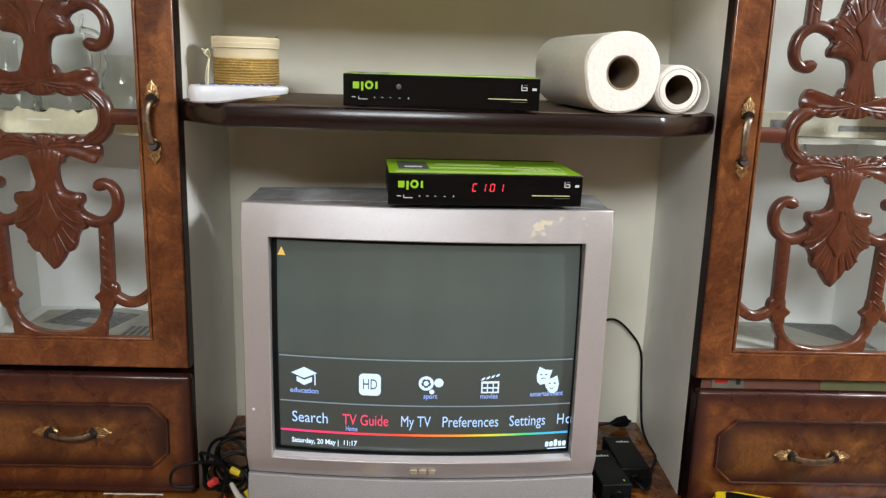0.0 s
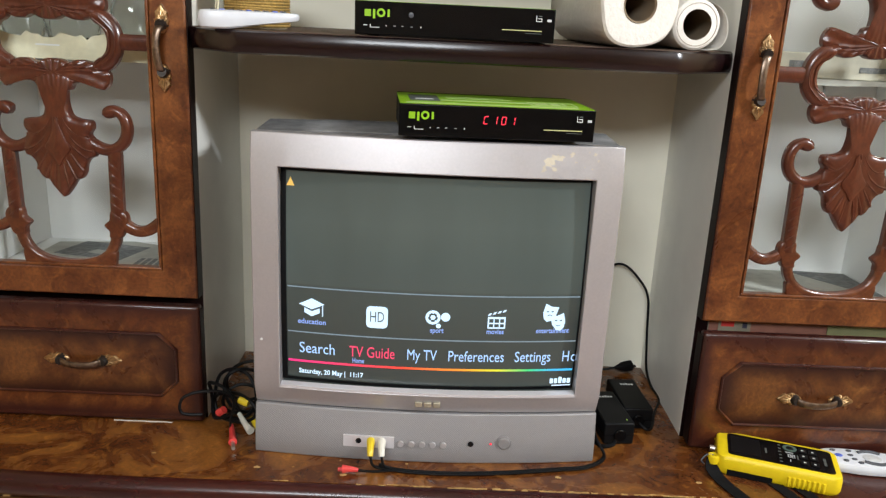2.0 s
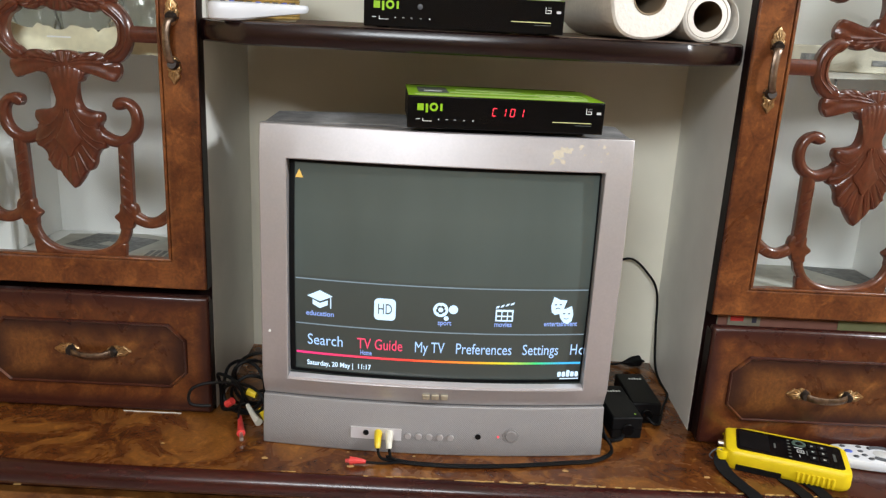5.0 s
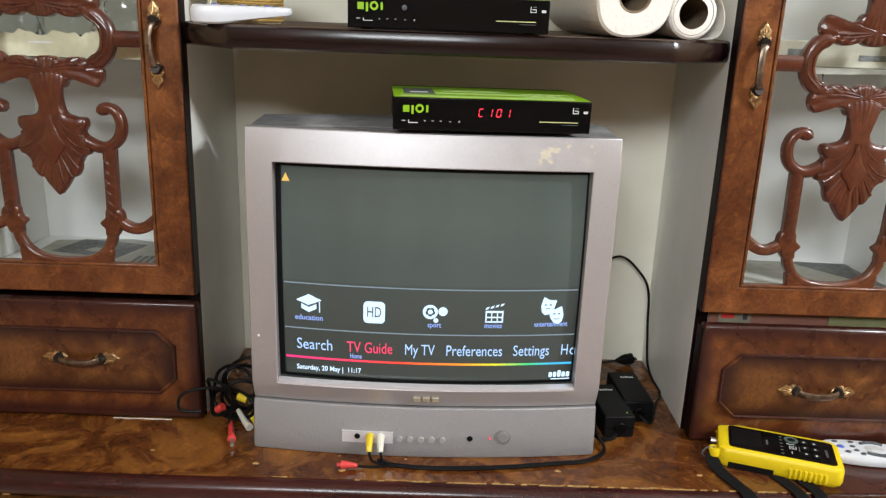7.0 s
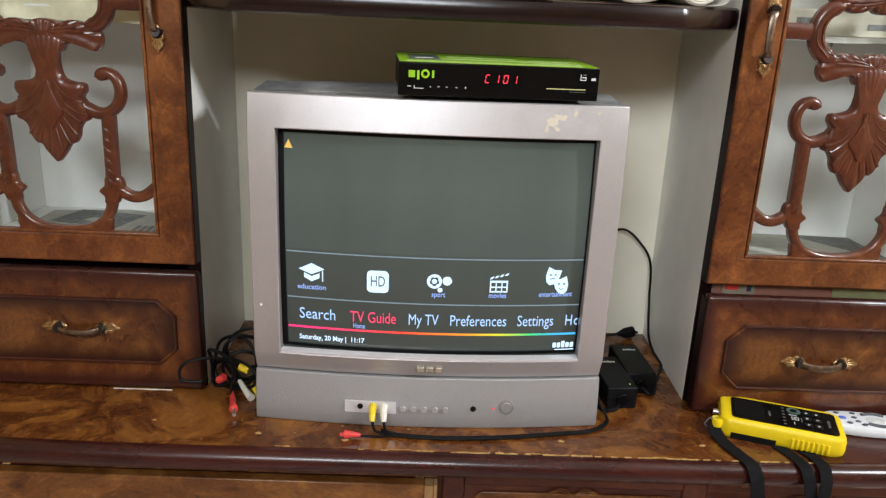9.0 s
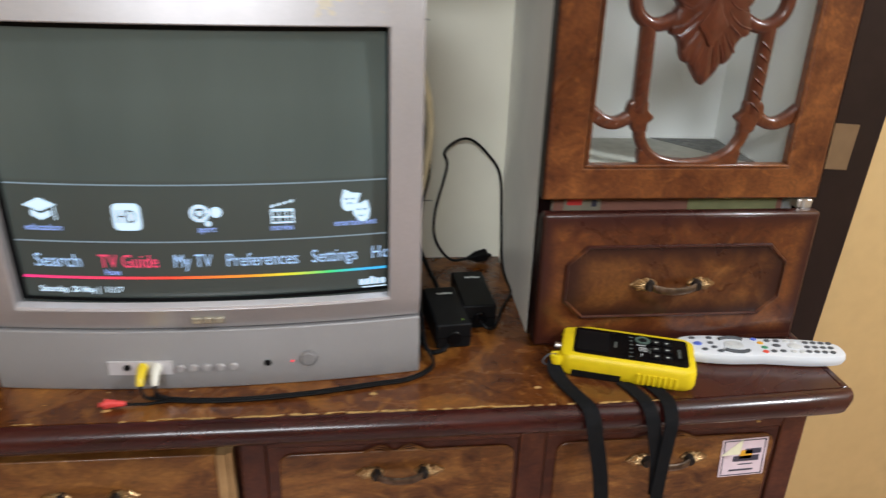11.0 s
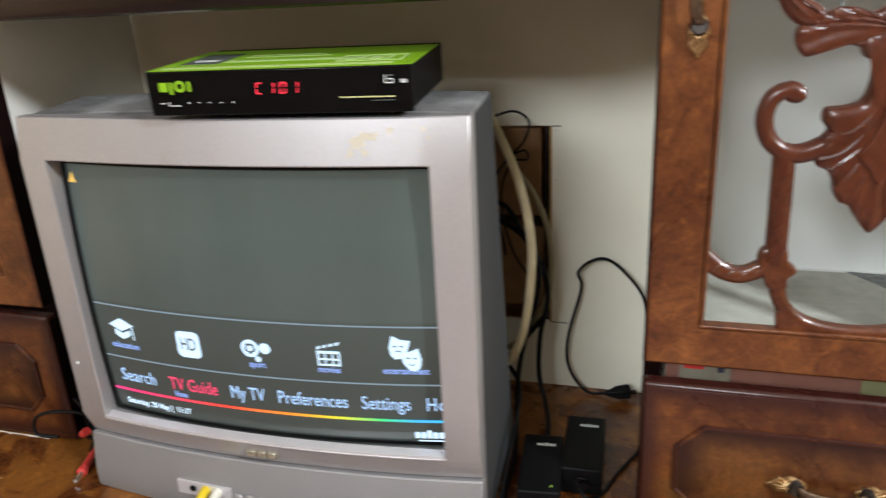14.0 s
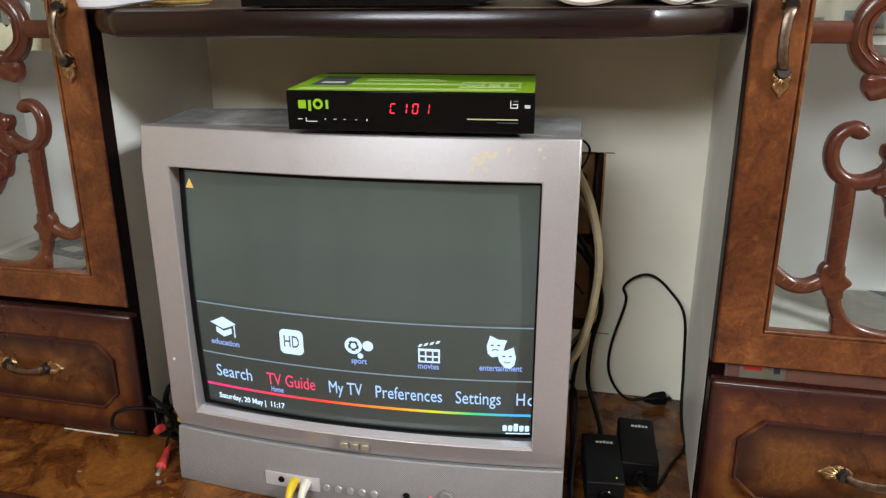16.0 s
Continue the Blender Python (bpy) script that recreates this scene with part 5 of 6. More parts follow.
K = []
for x, y in ((-0.088, 0.014), (-0.064, 0.016), (-0.066, 0.003), (-0.064, -0.008), (-0.078, -0.014), (-0.058, -0.017)):
    K.append((x, y, 0.0042, 0.0030, GREYKEY))
K.append((-0.084, 0.000, 0.0058, 0.0046, BLUEKEY))
for x, y, m in ((-0.004, 0.0165, BLUEKEY), (0.002, 0.007, AMBERKEY), (0.004, -0.004, GREENKEY), (0.002, -0.0145, REDKEY)):
    K.append((x, y, 0.0043, 0.0033, m))
for x, y in ((0.0135, 0.014), (0.026, 0.014), (0.0135, -0.0125), (0.026, -0.0115)):
    K.append((x, y, 0.0042, 0.0032, GREYKEY))
K.append((0.022, 0.002, 0.0058, 0.0036, GREYKEY))
for x, y in ((0.038, 0.014), (0.049, 0.014), (0.040, -0.012), (0.051, -0.012)):
    K.append((x, y, 0.0040, 0.0030, PALEKEY))
K.append((0.046, 0.002, 0.0095, 0.0068, PALEKEY))
for i in range(4):
    for j in range(3):
        K.append((0.0625 + 0.0105 * i + 0.002 * (1 - j), 0.0125 - 0.0115 * j, 0.0040, 0.0031, GREYKEY))
rc = remote(pose(0.7420, 1.0430, Z + 0.0005, 0, 0, -7.5), 0.224, 0.056, 0.0155, "white television remote with grey and coloured keys on the worktop", K)
for y, s in ((0.0165, 1), (-0.0175, -1)):
    pts = [(-0.052, y - s * 0.004, 0.0171), (-0.042, y, 0.0173), (-0.030, y + s * 0.001, 0.0173), (-0.020, y - s * 0.003, 0.0171)]
    part("rocker_key", moved(tube([Vector(p) for p in pts], 0.0026, 5, 8), Matrix.Translation((0, 0, 0)) @ Matrix.Diagonal((1, 1, 1, 1))), GREYKEY, rc, "curved dark rocker key")
part("menu_pad", moved(lathe([(0, 0), (0.012, 0), (0.012, 0.0010), (0.0075, 0.0016), (0.0068, 0.0010), (0.0060, 0.0018), (0, 0.002)], 28), Matrix.Translation((-0.036, 0, 0.0159)) @ Matrix.Diagonal((1.1, 0.85, 1, 1))), PALEKEY, rc, "round pale menu pad")
SK = [(-0.045 + 0.011 * i, 0.010 - 0.010 * j, 0.0035, 0.0030, GREYKEY if (i + j) % 3 else BLUEKEY) for i in range(9) for j in range(3)]
remote(SLOPE @ pose(-0.2190, 1.070, SH, 0, 0, 17), 0.128, 0.046, 0.022, "white remote control lying on the shelf before the jar", SK, 0.016)

# ---- yellow satellite meter ----


def meter():
    t = thing("satellite_meter", pose(0.5520, 1.0300, Z, 0, 0, -19.5) @ Matrix.Diagonal((1.05, 1, 1, 1)), "yellow rubber-cased handheld signal meter with black face, on the worktop", "signal meter")
    L, W, H = 0.0800, 0.0415, 0.030
    def ring(kx, ky, z):
        out, r = [], 0.012
        for cx, cy, a0 in ((1, 1, 0), (-1, 1, 90), (-1, -1, 180), (1, -1, 270)):
            for k in range(6):
                a = radians(a0 + 18 * k)
                out.append((cx * (L * kx - r) + r * math.cos(a), cy * (W * ky - r) + r * math.sin(a), z))
        return out
    part("case", loft([ring(0.95, 0.92, 0.0), ring(0.985, 0.97, 0.003), ring(1.0, 1.0, 0.008), ring(1.0, 1.0, 0.023), ring(0.985, 0.975, 0.0282), ring(0.95, 0.93, H)]), YELLOW, t, "thick yellow rubber case")
    f = part("face", moved(rounded(-0.067, 0.069, -0.0325, 0.0325, 0.006, 0, 0.0012), Matrix.Translation((0.002, 0, H - 0.0004)) @ Matrix.Rotation(radians(-90), 4, "X")), GLOSSBLACK, t, "black face panel")
    z = H + 0.0008
    P = lambda x0, x1, y0, y1, m, n="print_mark", h=0.0003: part(n, box(x0, x1, y0, y1, z, z + h), m, f)
    part("display", box(-0.061, -0.022, -0.024, 0.026, z, z + 0.0003), BLACK, f, "small dark display")
    P(-0.0160, -0.0135, -0.008, 0.006, PRINT_GREY)
    for j in range(6):
        P(0.002, 0.0055, -0.026 + 0.0098 * j, -0.0235 + 0.0098 * j, PRINT_GREY)
    part("dial", moved(lathe([(0.0055, 0), (0.0095, 0), (0.0095, 0.0012), (0.0055, 0.0012), (0.0055, 0)], 10), Matrix.Translation((0.0175, 0.019, z))), plain("dial_green", (0.07, 0.11, 0.09), 0.5), f, "ringed dial pad")
    part("dial_hub", moved(disc(0.0045, 0.0018, 16, "z"), Matrix.Translation((0.0175, 0.019, z))), BLACK, f)
    for x in (0.0135, 0.0185):
        for x0, x1, y0, y1 in ((0, 0.0008, -0.0075, 0.0005), (0.0034, 0.0042, -0.0075, 0.0005), (0, 0.0042, 0.0005, 0.0012), (0, 0.0042, -0.0080, -0.0073), (0, 0.0042, -0.0040, -0.0033)):
            P(x + x0, x + x1, y0, y1, PALEKEY)
    P(0.0105, 0.0210, 0.0055, 0.0072, PALEKEY)
    P(0.0255, 0.0270, -0.011, 0.002, PRINT_GREY)
    P(0.0155, 0.0165, -0.021, -0.014, PALEKEY)
    for x in (0.034, 0.047):
        for y in (0.018, 0.001, -0.017):
            k = part("key", moved(rounded(-0.0052, 0.0052, -0.0058, 0.0058, 0.0018, 0, 0.0012), Matrix.Translation((x, y, z)) @ Matrix.Rotation(radians(-90), 4, "X")), BLACK, f)
            part("key_mark", loft([[(x - 0.0016, y - 0.0018, z + h), (x + 0.0018, y, z + h), (x - 0.0016, y + 0.0018, z + h)] for h in (0.0012, 0.0015)]), PRINT_WHITE, f)
    for j in range(6):
        P(0.0590, 0.0625, -0.0125 + 0.0036 * j, -0.0102 + 0.0036 * j, PRINT_GREY, "logo_block")
    # grip ribs and the open bay in the long side
    for k in range(8):
        x = 0.014 + 0.0062 * k
        part("grip_rib", tube([(x, -W - 0.0006, 0.004), (x, -W - 0.0016, 0.010), (x, -W - 0.0006, 0.018)], 0.0020, 4, 7), YELLOW, t, "raised grip rib")
    part("open_bay", box(-0.0640, -0.0060, -W - 0.0006, -W + 0.004, 0.001, 0.0100), BLACK, t, "dark opening in the rubber case")
    for s in (-1, 1):
        part("strap_lug", moved(lathe([(0.0035, -0.006), (0.0075, -0.006), (0.0085, 0), (0.0075, 0.006), (0.0035, 0.006), (0.0035, -0.006)], 20), Matrix.Translation((-L - 0.003, s * (W - 0.007), 0.019))), YELLOW, t, "rubber strap lug")
    part("connector", moved(lathe([(0, 0), (0.0045, 0), (0.0045, 0.008), (0.003, 0.009), (0, 0.009)], 14), Matrix.Translation((-L + 0.001, 0.004, 0.015)) @ Matrix.Rotation(radians(-90), 4, "Y")), METAL, t, "metal aerial connector")
    part("strap_clip", tube([(-L - 0.004, -W + 0.008, 0.024), (-L - 0.013, -W + 0.004, 0.024), (-L - 0.019, -W - 0.001, 0.016), (-L - 0.014, -W + 0.002, 0.010)], 0.0010, 4, 6), GREYKEY, t, "thin dark wire clip")
    return t


meter()


def strap(pts, w, label):
    """Flat webbing along a line, its width along x."""
    P = spline(pts, 8)
    rings = []
    for i, p in enumerate(P):
        d = (P[min(i + 1, len(P) - 1)] - P[max(i - 1, 0)]).normalized()
        s = Vector((1, 0.15, 0))
        s = (s - d * s.dot(d)).normalized() * (w / 2)
        nrm = d.cross(s).normalized() * 0.0007
        rings.append([p - s - nrm, p + s - nrm, p + s + nrm, p - s + nrm])
    return solo("carrying_strap", loft(rings), STRAP, label, "strap", group="straps of the signal meter")


strap([(0.458, 1.026, 0.698), (0.455, 1.018, 0.688), (0.460, 0.998, 0.6822), (0.470, 0.968, 0.6820), (0.478, 0.944, 0.6812), (0.482, 0.9310, 0.668), (0.486, 0.9285, 0.645), (0.494, 0.928, 0.61), (0.502, 0.928, 0.56), (0.508, 0.930, 0.48)], 0.020, "black webbing strap hanging over the worktop edge")
strap([(0.535, 0.995, 0.6815), (0.546, 0.968, 0.6815), (0.551, 0.944, 0.6812), (0.554, 0.9310, 0.668), (0.559, 0.9285, 0.645), (0.566, 0.928, 0.61), (0.571, 0.928, 0.56)], 0.018, "black webbing strap hanging in a loop over the edge")
strap([(0.566, 0.990, 0.6818), (0.575, 0.966, 0.6818), (0.577, 0.944, 0.6815), (0.577, 0.9300, 0.668), (0.576, 0.9270, 0.645), (0.574, 0.926, 0.61), (0.572, 0.925, 0.55), (0.572, 0.927, 0.48)], 0.018, "black webbing strap hanging down in front of the handle")

# ---- power adapters and cables ----


def adapter(m, label, led):
    a = thing("power_adapter", m, label, "power adapter", "black power adapters beside the television")
    part("case", box(-0.0240, 0.0240, 0, 0.112, 0, 0.036), BLACK, a, bevel=0.0025)
    part("seam", box(-0.0242, 0.0242, -0.0002, 0.1122, 0.0155, 0.0165), GLOSSBLACK, a)
    for k in range(5):
        part("logo_block", box(0.012 - 0.0046 * k, 0.0155 - 0.0046 * k, 0.088, 0.0925 if k != 2 else 0.094, 0.0358, 0.0363), PRINT_WHITE, a, "white logo block")
    part("end_socket", moved(disc(0.010, 0.004, 18), Matrix.Translation((0.001, 0.0005, 0.016))), GLOSSBLACK, a)
    if led:
        part("status_lamp", box(0.0135, 0.0150, 0.010, 0.0135, 0.0358, 0.0363), GLOW_GREEN, a)
    return a


adapter(pose(0.3340, 1.0890, Z, 0, 0, 5), "black power adapter with a lit lamp beside the television", True)
adapter(pose(0.3765, 1.1400, Z, 0, 0, 2), "black power adapter beside the niche wall", False)


def cable(pts, r, mat, label, n=8):
    return solo("cable", tube(pts, r, n, 8), mat, label, "cable", group="cables behind the television")


cable([(0.4175, 1.355, 0.6990), (0.4025, 1.362, 0.6920), (0.3645, 1.366, 0.6835), (0.3365, 1.366, 0.7200), (0.3340, 1.366, 0.7700), (0.3515, 1.367, 0.8460), (0.3470, 1.368, 0.8700), (0.3645, 1.366, 0.8890), (0.3875, 1.366, 0.8920), (0.4145, 1.366, 0.8700), (0.4380, 1.364, 0.8330), (0.4440, 1.360, 0.7590), (0.4445, 1.340, 0.7000), (0.4435, 1.300, 0.6835), (0.4425, 1.245, 0.6830), (0.4200, 1.193, 0.6830), (0.4000, 1.140, 0.6830), (0.3850, 1.122, 0.6900), (0.3765, 1.131, 0.6960)], 0.0022, RUBBER, "thin black lead looped up against the back board")
pl = thing("mains_plug", pose(0.407, 1.358, Z, 0, 0, 20), "small black plug lying on the worktop", "plug")
part("body", loft([[(x, 0.011 * k * math.cos(a), 0.013 + 0.012 * k * math.sin(a)) for a in (radians(30 + 60 * i) for i in range(6))] for x, k in ((-0.020, 0.25), (-0.012, 0.5), (-0.002, 0.9), (0.012, 1.0), (0.016, 0.9))]), BLACK, pl, bevel=0.001)
part("pin", box(0.016, 0.026, -0.003, 0.003, 0.010, 0.013), BLACK, pl)
cable([(0.235, 1.300, 1.115), (0.262, 1.262, 1.085), (0.292, 1.228, 1.035), (0.307, 1.218, 0.970), (0.305, 1.220, 0.905), (0.292, 1.232, 0.835), (0.268, 1.252, 0.785), (0.225, 1.300, 0.745), (0.17, 1.345, 0.72)], 0.0055, IVORY, "thick ivory aerial lead curving beside the television")
cable([(0.252, 1.352, 1.030), (0.287, 1.352, 0.988), (0.310, 1.352, 0.923), (0.310, 1.352, 0.853), (0.294, 1.350, 0.804), (0.259, 1.350, 0.760), (0.20, 1.350, 0.730)], 0.0045, OLIVE, "dull beige lead hanging before the cut-out")
cable([(0.225, 1.330, 0.985), (0.262, 1.295, 0.985), (0.290, 1.262, 0.960), (0.306, 1.265, 0.927), (0.308, 1.265, 0.884), (0.292, 1.262, 0.819), (0.283, 1.255, 0.770), (0.284, 1.235, 0.725), (0.289, 1.190, 0.6865), (0.290, 1.120, 0.685), (0.299, 1.067, 0.690), (0.316, 1.060, 0.695), (0.3235, 1.070, 0.696)], 0.0033, RUBBER, "black lead hanging to the power adapter")
cable([(0.24, 1.335, 0.955), (0.282, 1.30, 0.945), (0.309, 1.298, 0.900), (0.315, 1.298, 0.860), (0.305, 1.298, 0.805), (0.303, 1.297, 0.746), (0.315, 1.280, 0.712), (0.325, 1.235, 0.702), (0.3265, 1.190, 0.698)], 0.0035, RUBBER, "black lead entering the back of the adapter")
cable([(0.20, 1.330, 0.775), (0.250, 1.325, 0.752), (0.290, 1.320, 0.800), (0.312, 1.316, 0.830)], 0.0036, RUBBER, "black lead slanting behind the television")
cable([(0.225, 1.345, 1.085), (0.263, 1.345, 1.097), (0.284, 1.345, 1.084), (0.277, 1.345, 1.058), (0.256, 1.345, 1.035), (0.232, 1.345, 1.000), (0.225, 1.345, 0.965), (0.244, 1.345, 0.935), (0.25, 1.345, 0.90)], 0.0016, RUBBER, "thin black wire in loose bends")
cable([(0.262, 1.347, 1.040), (0.278, 1.347, 1.046), (0.281, 1.347, 1.034), (0.262, 1.347, 1.030), (0.246, 1.347, 0.995), (0.248, 1.347, 0.950), (0.262, 1.347, 0.900), (0.288, 1.345, 0.862)], 0.0014, RUBBER, "thin black wire in loose bends")


def audio_lead():
    """The twin lead from the front sockets, with its red plug left loose."""
    a = thing("audio_lead", pose(0, 0, Z), "black audio and video lead with coloured plugs in the front sockets", "cable")
    run = [(-0.0300, 1.000, 0.0035), (-0.004, 0.990, 0.0030), (0.061, 0.986, 0.0030), (0.143, 0.993, 0.0030), (0.227, 1.008, 0.0030), (0.272, 1.018, 0.0030), (0.302, 1.046, 0.0040), (0.294, 1.075, 0.020), (0.2925, 1.12, 0.040), (0.292, 1.18, 0.060), (0.285, 1.25, 0.075), (0.24, 1.33, 0.08)]
    part("cord", tube(run, 0.0021, 8, 8), RUBBER, a)
    part("cord", tube([(x, y - 0.0044, z) for x, y, z in run], 0.0019, 8, 8), RUBBER, a)
    for x, mat in ((-0.0440, YELLOWPLUG), (-0.0280, WHITEPLUG)):
        pts = [(x, 1.016, 0.032), (x + 0.0005, 1.006, 0.031), (x + 0.001, 0.996, 0.027), (x + 0.0015, 0.991, 0.021)]
        part("plug", tube(pts, lambda t: 0.0062 - 0.0022 * t, 5, 10), mat, a, "moulded phono plug")
        part("cord", tube([(x + 0.0015, 0.991, 0.021), (x + 0.005, 0.988, 0.010), (x + 0.014, 0.990, 0.004), (-0.012, 0.991, 0.0032)], 0.0020, 6, 8), RUBBER, a)
    part("plug", tube([(-0.080, 0.980, 0.0062), (-0.070, 0.980, 0.0065), (-0.058, 0.981, 0.0050)], lambda t: 0.0062 - 0.0035 * t, 5, 10), REDPLUG, a, "loose red phono plug")
    part("plug_tip", tube([(-0.080, 0.980, 0.0062), (-0.086, 0.980, 0.0055)], 0.0030, 2, 8), REDPLUG, a)
    part("cord", tube([(-0.058, 0.981, 0.0045), (-0.036, 0.982, 0.0030), (-0.020, 0.985, 0.0028), (0.0, 0.988, 0.0028)], 0.0018, 6, 8), RUBBER, a)
    return a


audio_lead()


def tangle():
    """The coiled lead to the other side of the television."""
    a = thing("tangled_lead", pose(0.016, 0.004, Z), "tangled black lead with red, yellow and white plugs", "cable")
    rng = random.Random(11)
    loops = ((-0.308, 1.098, 0.040, 0.034, 0.030, 30), (-0.283, 1.118, 0.042, 0.036, 0.040, -20), (-0.268, 1.128, 0.045, 0.030, 0.042, 15), (-0.283, 1.105, 0.026, 0.040, 0.022, 5), (-0.268, 1.15, 0.05, 0.034, 0.044, -35), (-0.275, 1.125, 0.030, 0.032, 0.026, 60))
    for cx, cy, cz, rx, rz, tw in loops:
        pts = []
        for k in range(9):
            q = 2 * math.pi * k / 9
            u, v = rx * math.cos(q), rz * math.sin(q)
            x = cx + u * math.cos(radians(tw)) - v * math.sin(radians(tw))
            z = cz + u * math.sin(radians(tw)) + v * math.cos(radians(tw))
            pts.append((max(x, -0.317), cy + 0.015 * math.sin(q + tw) + rng.uniform(-0.004, 0.004), max(0.004, z)))
        part("cord", tube(pts, 0.0027, 4, 7, None, True), RUBBER, a)
    part("cord", tube([(-0.316, 1.06, 0.036), (-0.345, 1.055, 0.040), (-0.344, 1.058, 0.062), (-0.318, 1.065, 0.071), (-0.285, 1.08, 0.062), (-0.268, 1.09, 0.030)], 0.0024, 6, 7), RUBBER, a)
    part("cord", tube([(-0.275, 1.10, 0.04), (-0.279, 1.078, 0.022), (-0.277, 1.066, 0.010)], 0.0018, 5, 7), RUBBER, a)
    part("plug", tube([(-0.278, 1.075, 0.012), (-0.271, 1.055, 0.0075), (-0.265, 1.035, 0.0062)], lambda t: 0.0030 + 0.0035 * t, 5, 10), REDPLUG, a, "red phono plug with metal tip")
    part("plug_tip", tube([(-0.265, 1.035, 0.0062), (-0.2595, 1.018, 0.0060)], 0.0028, 2, 8), METAL, a)
    part("plug", tube([(-0.272, 1.098, 0.020), (-0.258, 1.082, 0.010), (-0.247, 1.069, 0.0064)], lambda t: 0.0032 + 0.0030 * t, 5, 10), WHITEPLUG, a, "white phono plug")
    part("plug", tube([(-0.252, 1.096, 0.014), (-0.240, 1.082, 0.0080), (-0.2285, 1.066, 0.0064)], lambda t: 0.0036 + 0.0028 * t, 5, 10), YELLOWPLUG, a, "yellow phono plug")
    part("plug", tube([(-0.272, 1.10, 0.042), (-0.257, 1.097, 0.038)], 0.0058, 3, 10), YELLOWPLUG, a, "yellow phono plug")
    part("plug", tube([(-0.300, 1.085, 0.026), (-0.290, 1.082, 0.034)], 0.0058, 3, 10), REDPLUG, a, "red phono plug")
    return a


tangle()

# ---- inside the cabinets ----


def sheet(name, outline, z, mat, label, category):
    """A lying sheet of paper with a slightly uneven outline."""
    return solo(name, loft([[(*p, z) for p in outline], [(*p, z + 0.0012) for p in outline]]), mat, label, category)


CB = Z + 0.2195
n1 = sheet("newspaper", [(-0.640, 1.150), (-0.400, 1.135), (-0.385, 1.300), (-0.52, 1.345), (-0.645, 1.325)], CB, NEWS, "faded newspaper lining the cabinet floor", "newspaper")
for k in range(7):
    part("print_bar", box(-0.47 + 0.011 * k, -0.463 + 0.011 * k, 1.15 + 0.004 * k, 1.245, CB + 0.0013, CB + 0.0016), NEWSINK, n1)
part("print_picture", loft([[(x, y, CB + h) for x, y in ((-0.62, 1.255), (-0.50, 1.225), (-0.48, 1.31), (-0.60, 1.335))] for h in (0.0013, 0.0016)]), NEWSINK, n1, "dark printed picture")
part("print_patch", loft([[(x, y, CB + h) for x, y in ((-0.57, 1.265), (-0.535, 1.255), (-0.53, 1.275), (-0.56, 1.285))] for h in (0.0017, 0.0019)]), NEWS, n1)
n1.location.x = 0.020
n2 = sheet("newspaper", [(0.47, 1.14), (0.775, 1.135), (0.78, 1.34), (0.48, 1.345)], CB, NEWS, "faded newspaper lining the cabinet floor", "newspaper")
part("print_picture", loft([[(x, y, CB + h) for x, y in ((0.672, 1.345), (0.778, 1.335), (0.779, 1.20), (0.755, 1.225))] for h in (0.0013, 0.0017)]), NEWSINK, n2, "dark printed picture")
part("print_bar", box(0.745, 0.775, 1.14, 1.20, CB + 0.0013, CB + 0.0016), NEWSINK, n2)
SZ = Z + 0.5622
lp = thing("shelf_liner", pose(-0.4965, 1.1450, SZ), "cream shelf paper with a ragged edge hanging over the shelf", "shelf paper")
rng = random.Random(8)
top = [(-0.155 + 0.31 * k / 40, 0.008 + 0.007 * rng.random() + 0.003 * math.sin(k)) for k in range(41)]
part("hanging_edge", loft([[(x, -0.001 - 0.002 * math.sin(x * 60), -0.022), (x, -0.001 - 0.002 * math.sin(x * 60), z), (x, 0.0002, z), (x, 0.0002, -0.022)] for x, z in top]), LINER, lp, "ragged cream edge")
part("lying_sheet", box(-0.155, 0.155, 0.002, 0.2, 0.0002, 0.0012), LINER, lp)

sp = thing("shelf_paper", pose(0.627, 1.1450, SZ), "grey newspaper strip folded over the shelf edge", "shelf paper")
part("hanging_edge", loft([[(x, -0.0015, -0.0065 + 0.001 * math.sin(x * 41)), (x, -0.0015, 0.0012), (x, -0.0002, 0.0012), (x, -0.0002, -0.0065 + 0.001 * math.sin(x * 41))] for x in [-0.152 + 0.304 * k / 24 for k in range(25)]]), NEWS, sp)
part("lying_sheet", box(-0.152, 0.152, -0.0002, 0.19, 0.0002, 0.0012), NEWS, sp)


def glassware(x, y, z, r, h, label, kind="pitcher"):
    g = thing(kind, pose(x, y, z), label, kind)
    part("body", lathe([(0, 0), (r * 0.7, 0), (r * 0.78, 0.004), (r, h * 0.3), (r * 0.95, h * 0.6), (r * 0.7, h * 0.85), (r * 0.8, h), (r * 0.76, h), (r * 0.66, h * 0.85), (r * 0.9, h * 0.6), (r * 0.94, h * 0.3), (r * 0.7, 0.008), (0, 0.007)], 28), GLASS, g)
    if kind == "pitcher":
        part("handle", tube([(r * 0.75, -0.002, h * 0.85), (r * 1.35, -0.004, h * 0.78), (r * 1.45, -0.004, h * 0.5), (r * 0.98, -0.002, h * 0.28)], 0.005, 6, 8), GLASS, g)
    return g


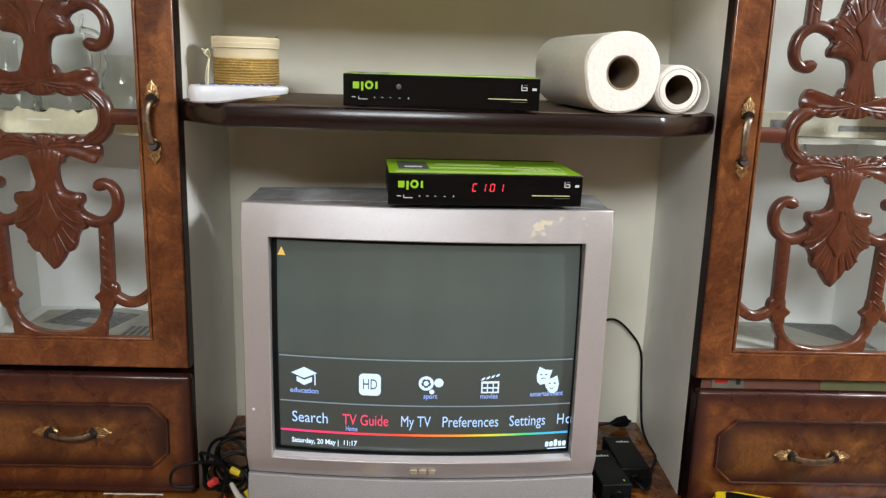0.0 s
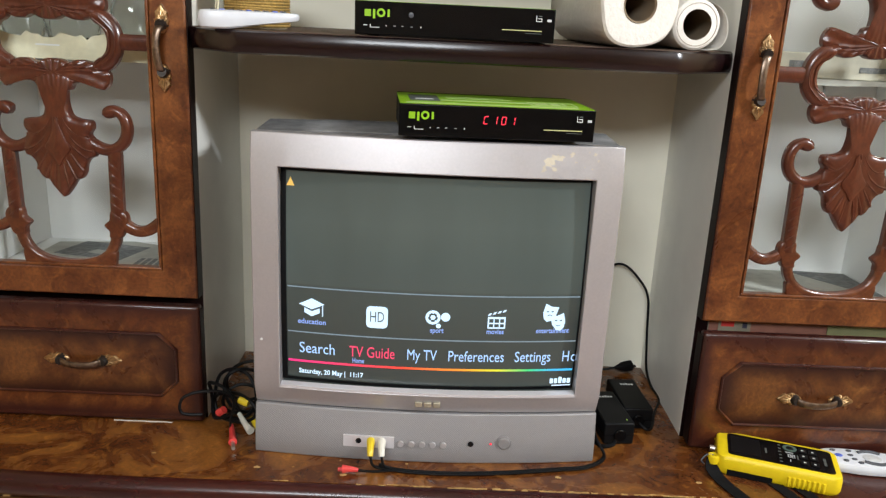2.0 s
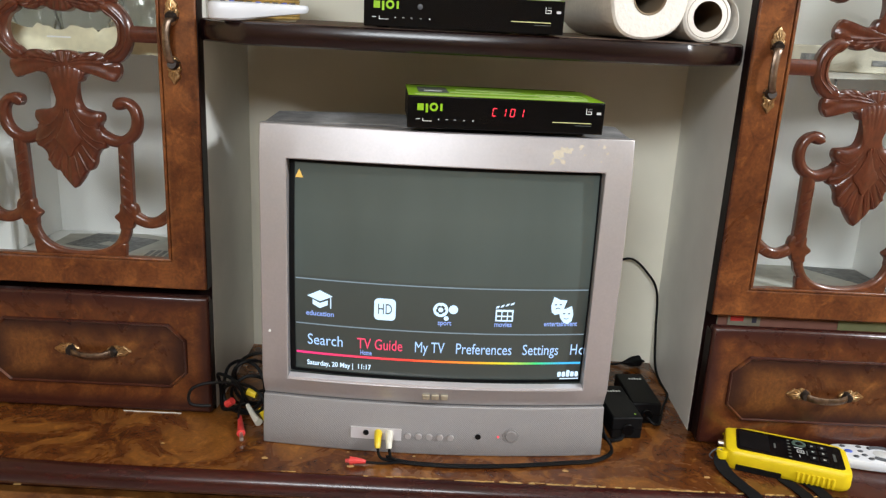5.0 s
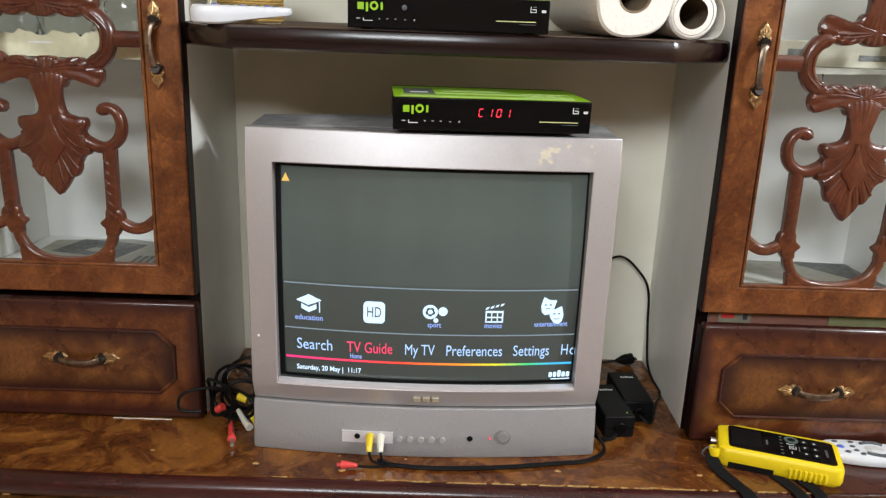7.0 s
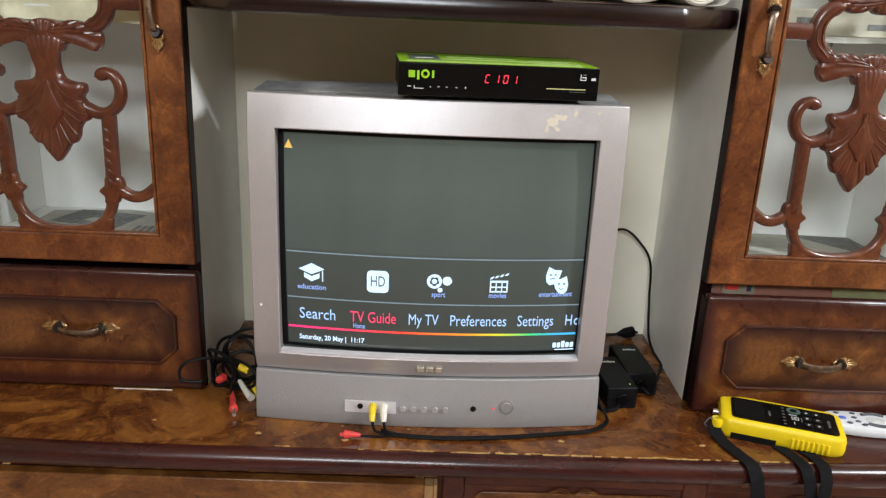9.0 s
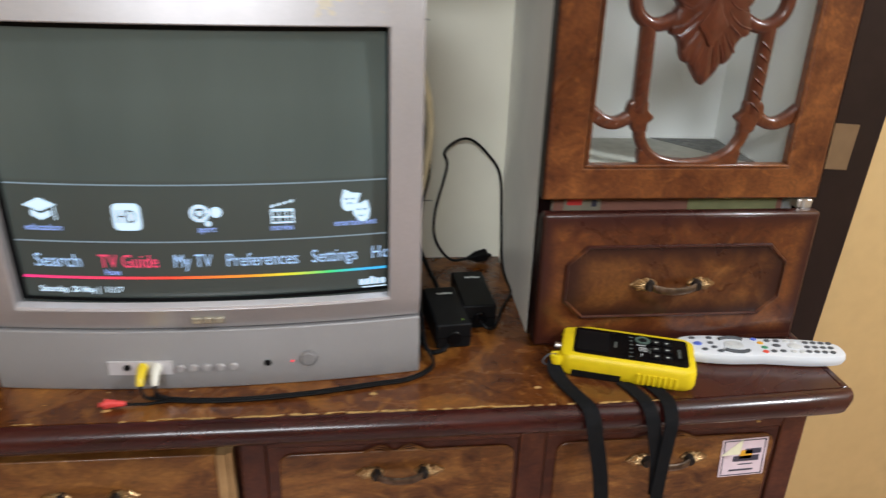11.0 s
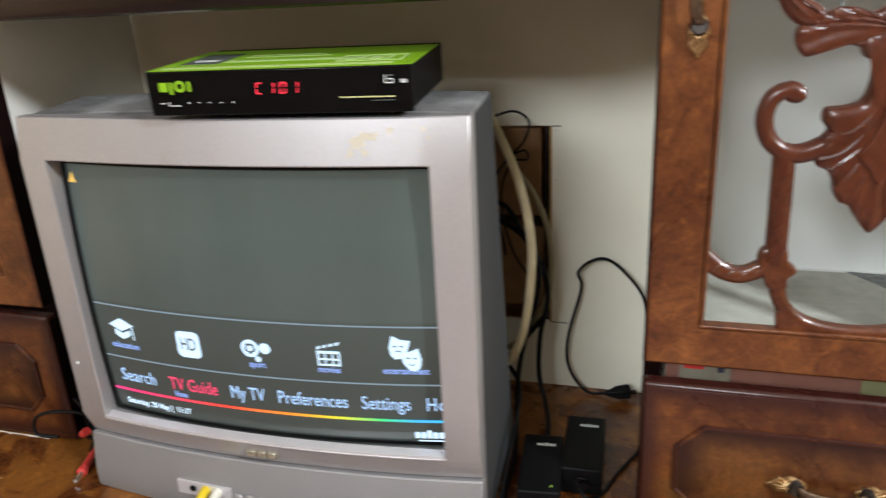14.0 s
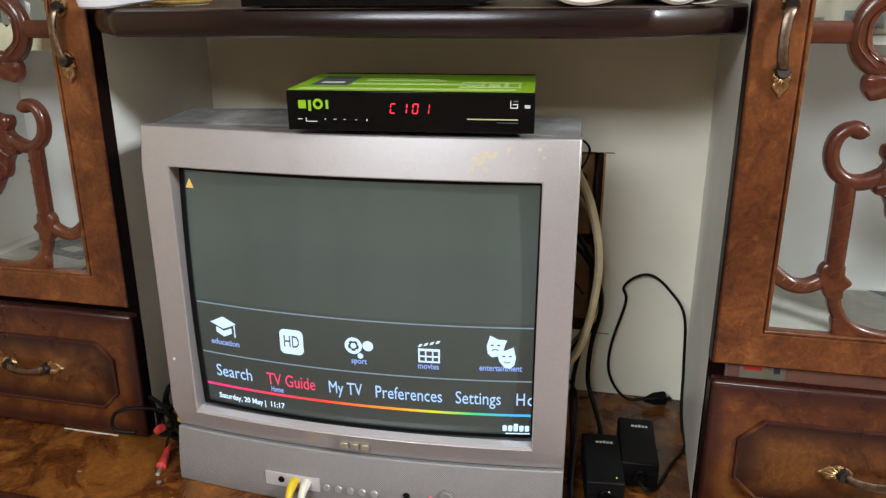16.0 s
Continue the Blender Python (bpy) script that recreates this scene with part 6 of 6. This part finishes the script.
glassware(-0.532, 1.245, SZ + 0.0014, 0.045, 0.15, "clear glass pitcher on the cabinet shelf")
glassware(-0.432, 1.235, SZ + 0.0014, 0.036, 0.09, "clear glass bowl on the cabinet shelf", "glass_bowl")
glassware(-0.605, 1.24, SZ + 0.0014, 0.034, 0.11, "clear drinking glass on the cabinet shelf", "drinking_glass")
CARTON = plain("faded_cream_carton", (0.60, 0.565, 0.45), 0.7, vary=0.1, scale=60)
bx = thing("printed_carton", pose(0.627, 1.175, SZ), "flat faded cream printed carton on the cabinet shelf", "carton")
part("body", box(-0.150, 0.12, 0, 0.12, 0.0015, 0.038), CARTON, bx, bevel=0.002)
for x0, x1, z0, z1 in ((-0.122, -0.104, 0.008, 0.012), (-0.122, -0.104, 0.015, 0.019), (-0.122, -0.118, 0.022, 0.030), (-0.085, -0.045, 0.008, 0.026), (0.02, 0.10, 0.012, 0.02)):
    part("print_bar", box(x0, x1, -0.0006, 0, z0, z1), NEWSINK, bx)
solo("dry_sprig", tube([(0.590, 1.16, 1.238), (0.592, 1.155, 1.215), (0.580, 1.152, 1.195), (0.572, 1.15, 1.188)], 0.0016, 5, 5), NEWSINK, "thin dark dry sprig hanging below the shelf", "sprig")
pp = thing("papers_in_drawer", pose(0.627, 1.1255, 0.8350), "pink, white and green papers showing above the open drawer", "papers")
for x0, x1, z1, m, y in ((-0.163, 0.155, 0.0440, PINKPAPER, 0.004), (-0.150, -0.100, 0.0460, SHADEDPAPER, 0.0), (0.02, 0.145, 0.0470, GREENPAPER, 0.001), (-0.165, -0.140, 0.0450, SHADEDPAPER, 0.007)):
    part("sheet", loft([[(x0, y, -0.02), (x1, y, -0.02), (x1, y, z1 - 0.004), (x0, y, z1)], [(x0, y + 0.0008, -0.02), (x1, y + 0.0008, -0.02), (x1, y + 0.0008, z1 - 0.004), (x0, y + 0.0008, z1)]]), m, pp)
part("print_bar", box(-0.146, -0.126, -0.0006, 0, 0.034, 0.0425), REDPLUG, pp)
part("print_bar", box(-0.113, -0.106, -0.0006, 0, 0.032, 0.0415), STICKERINK, pp)
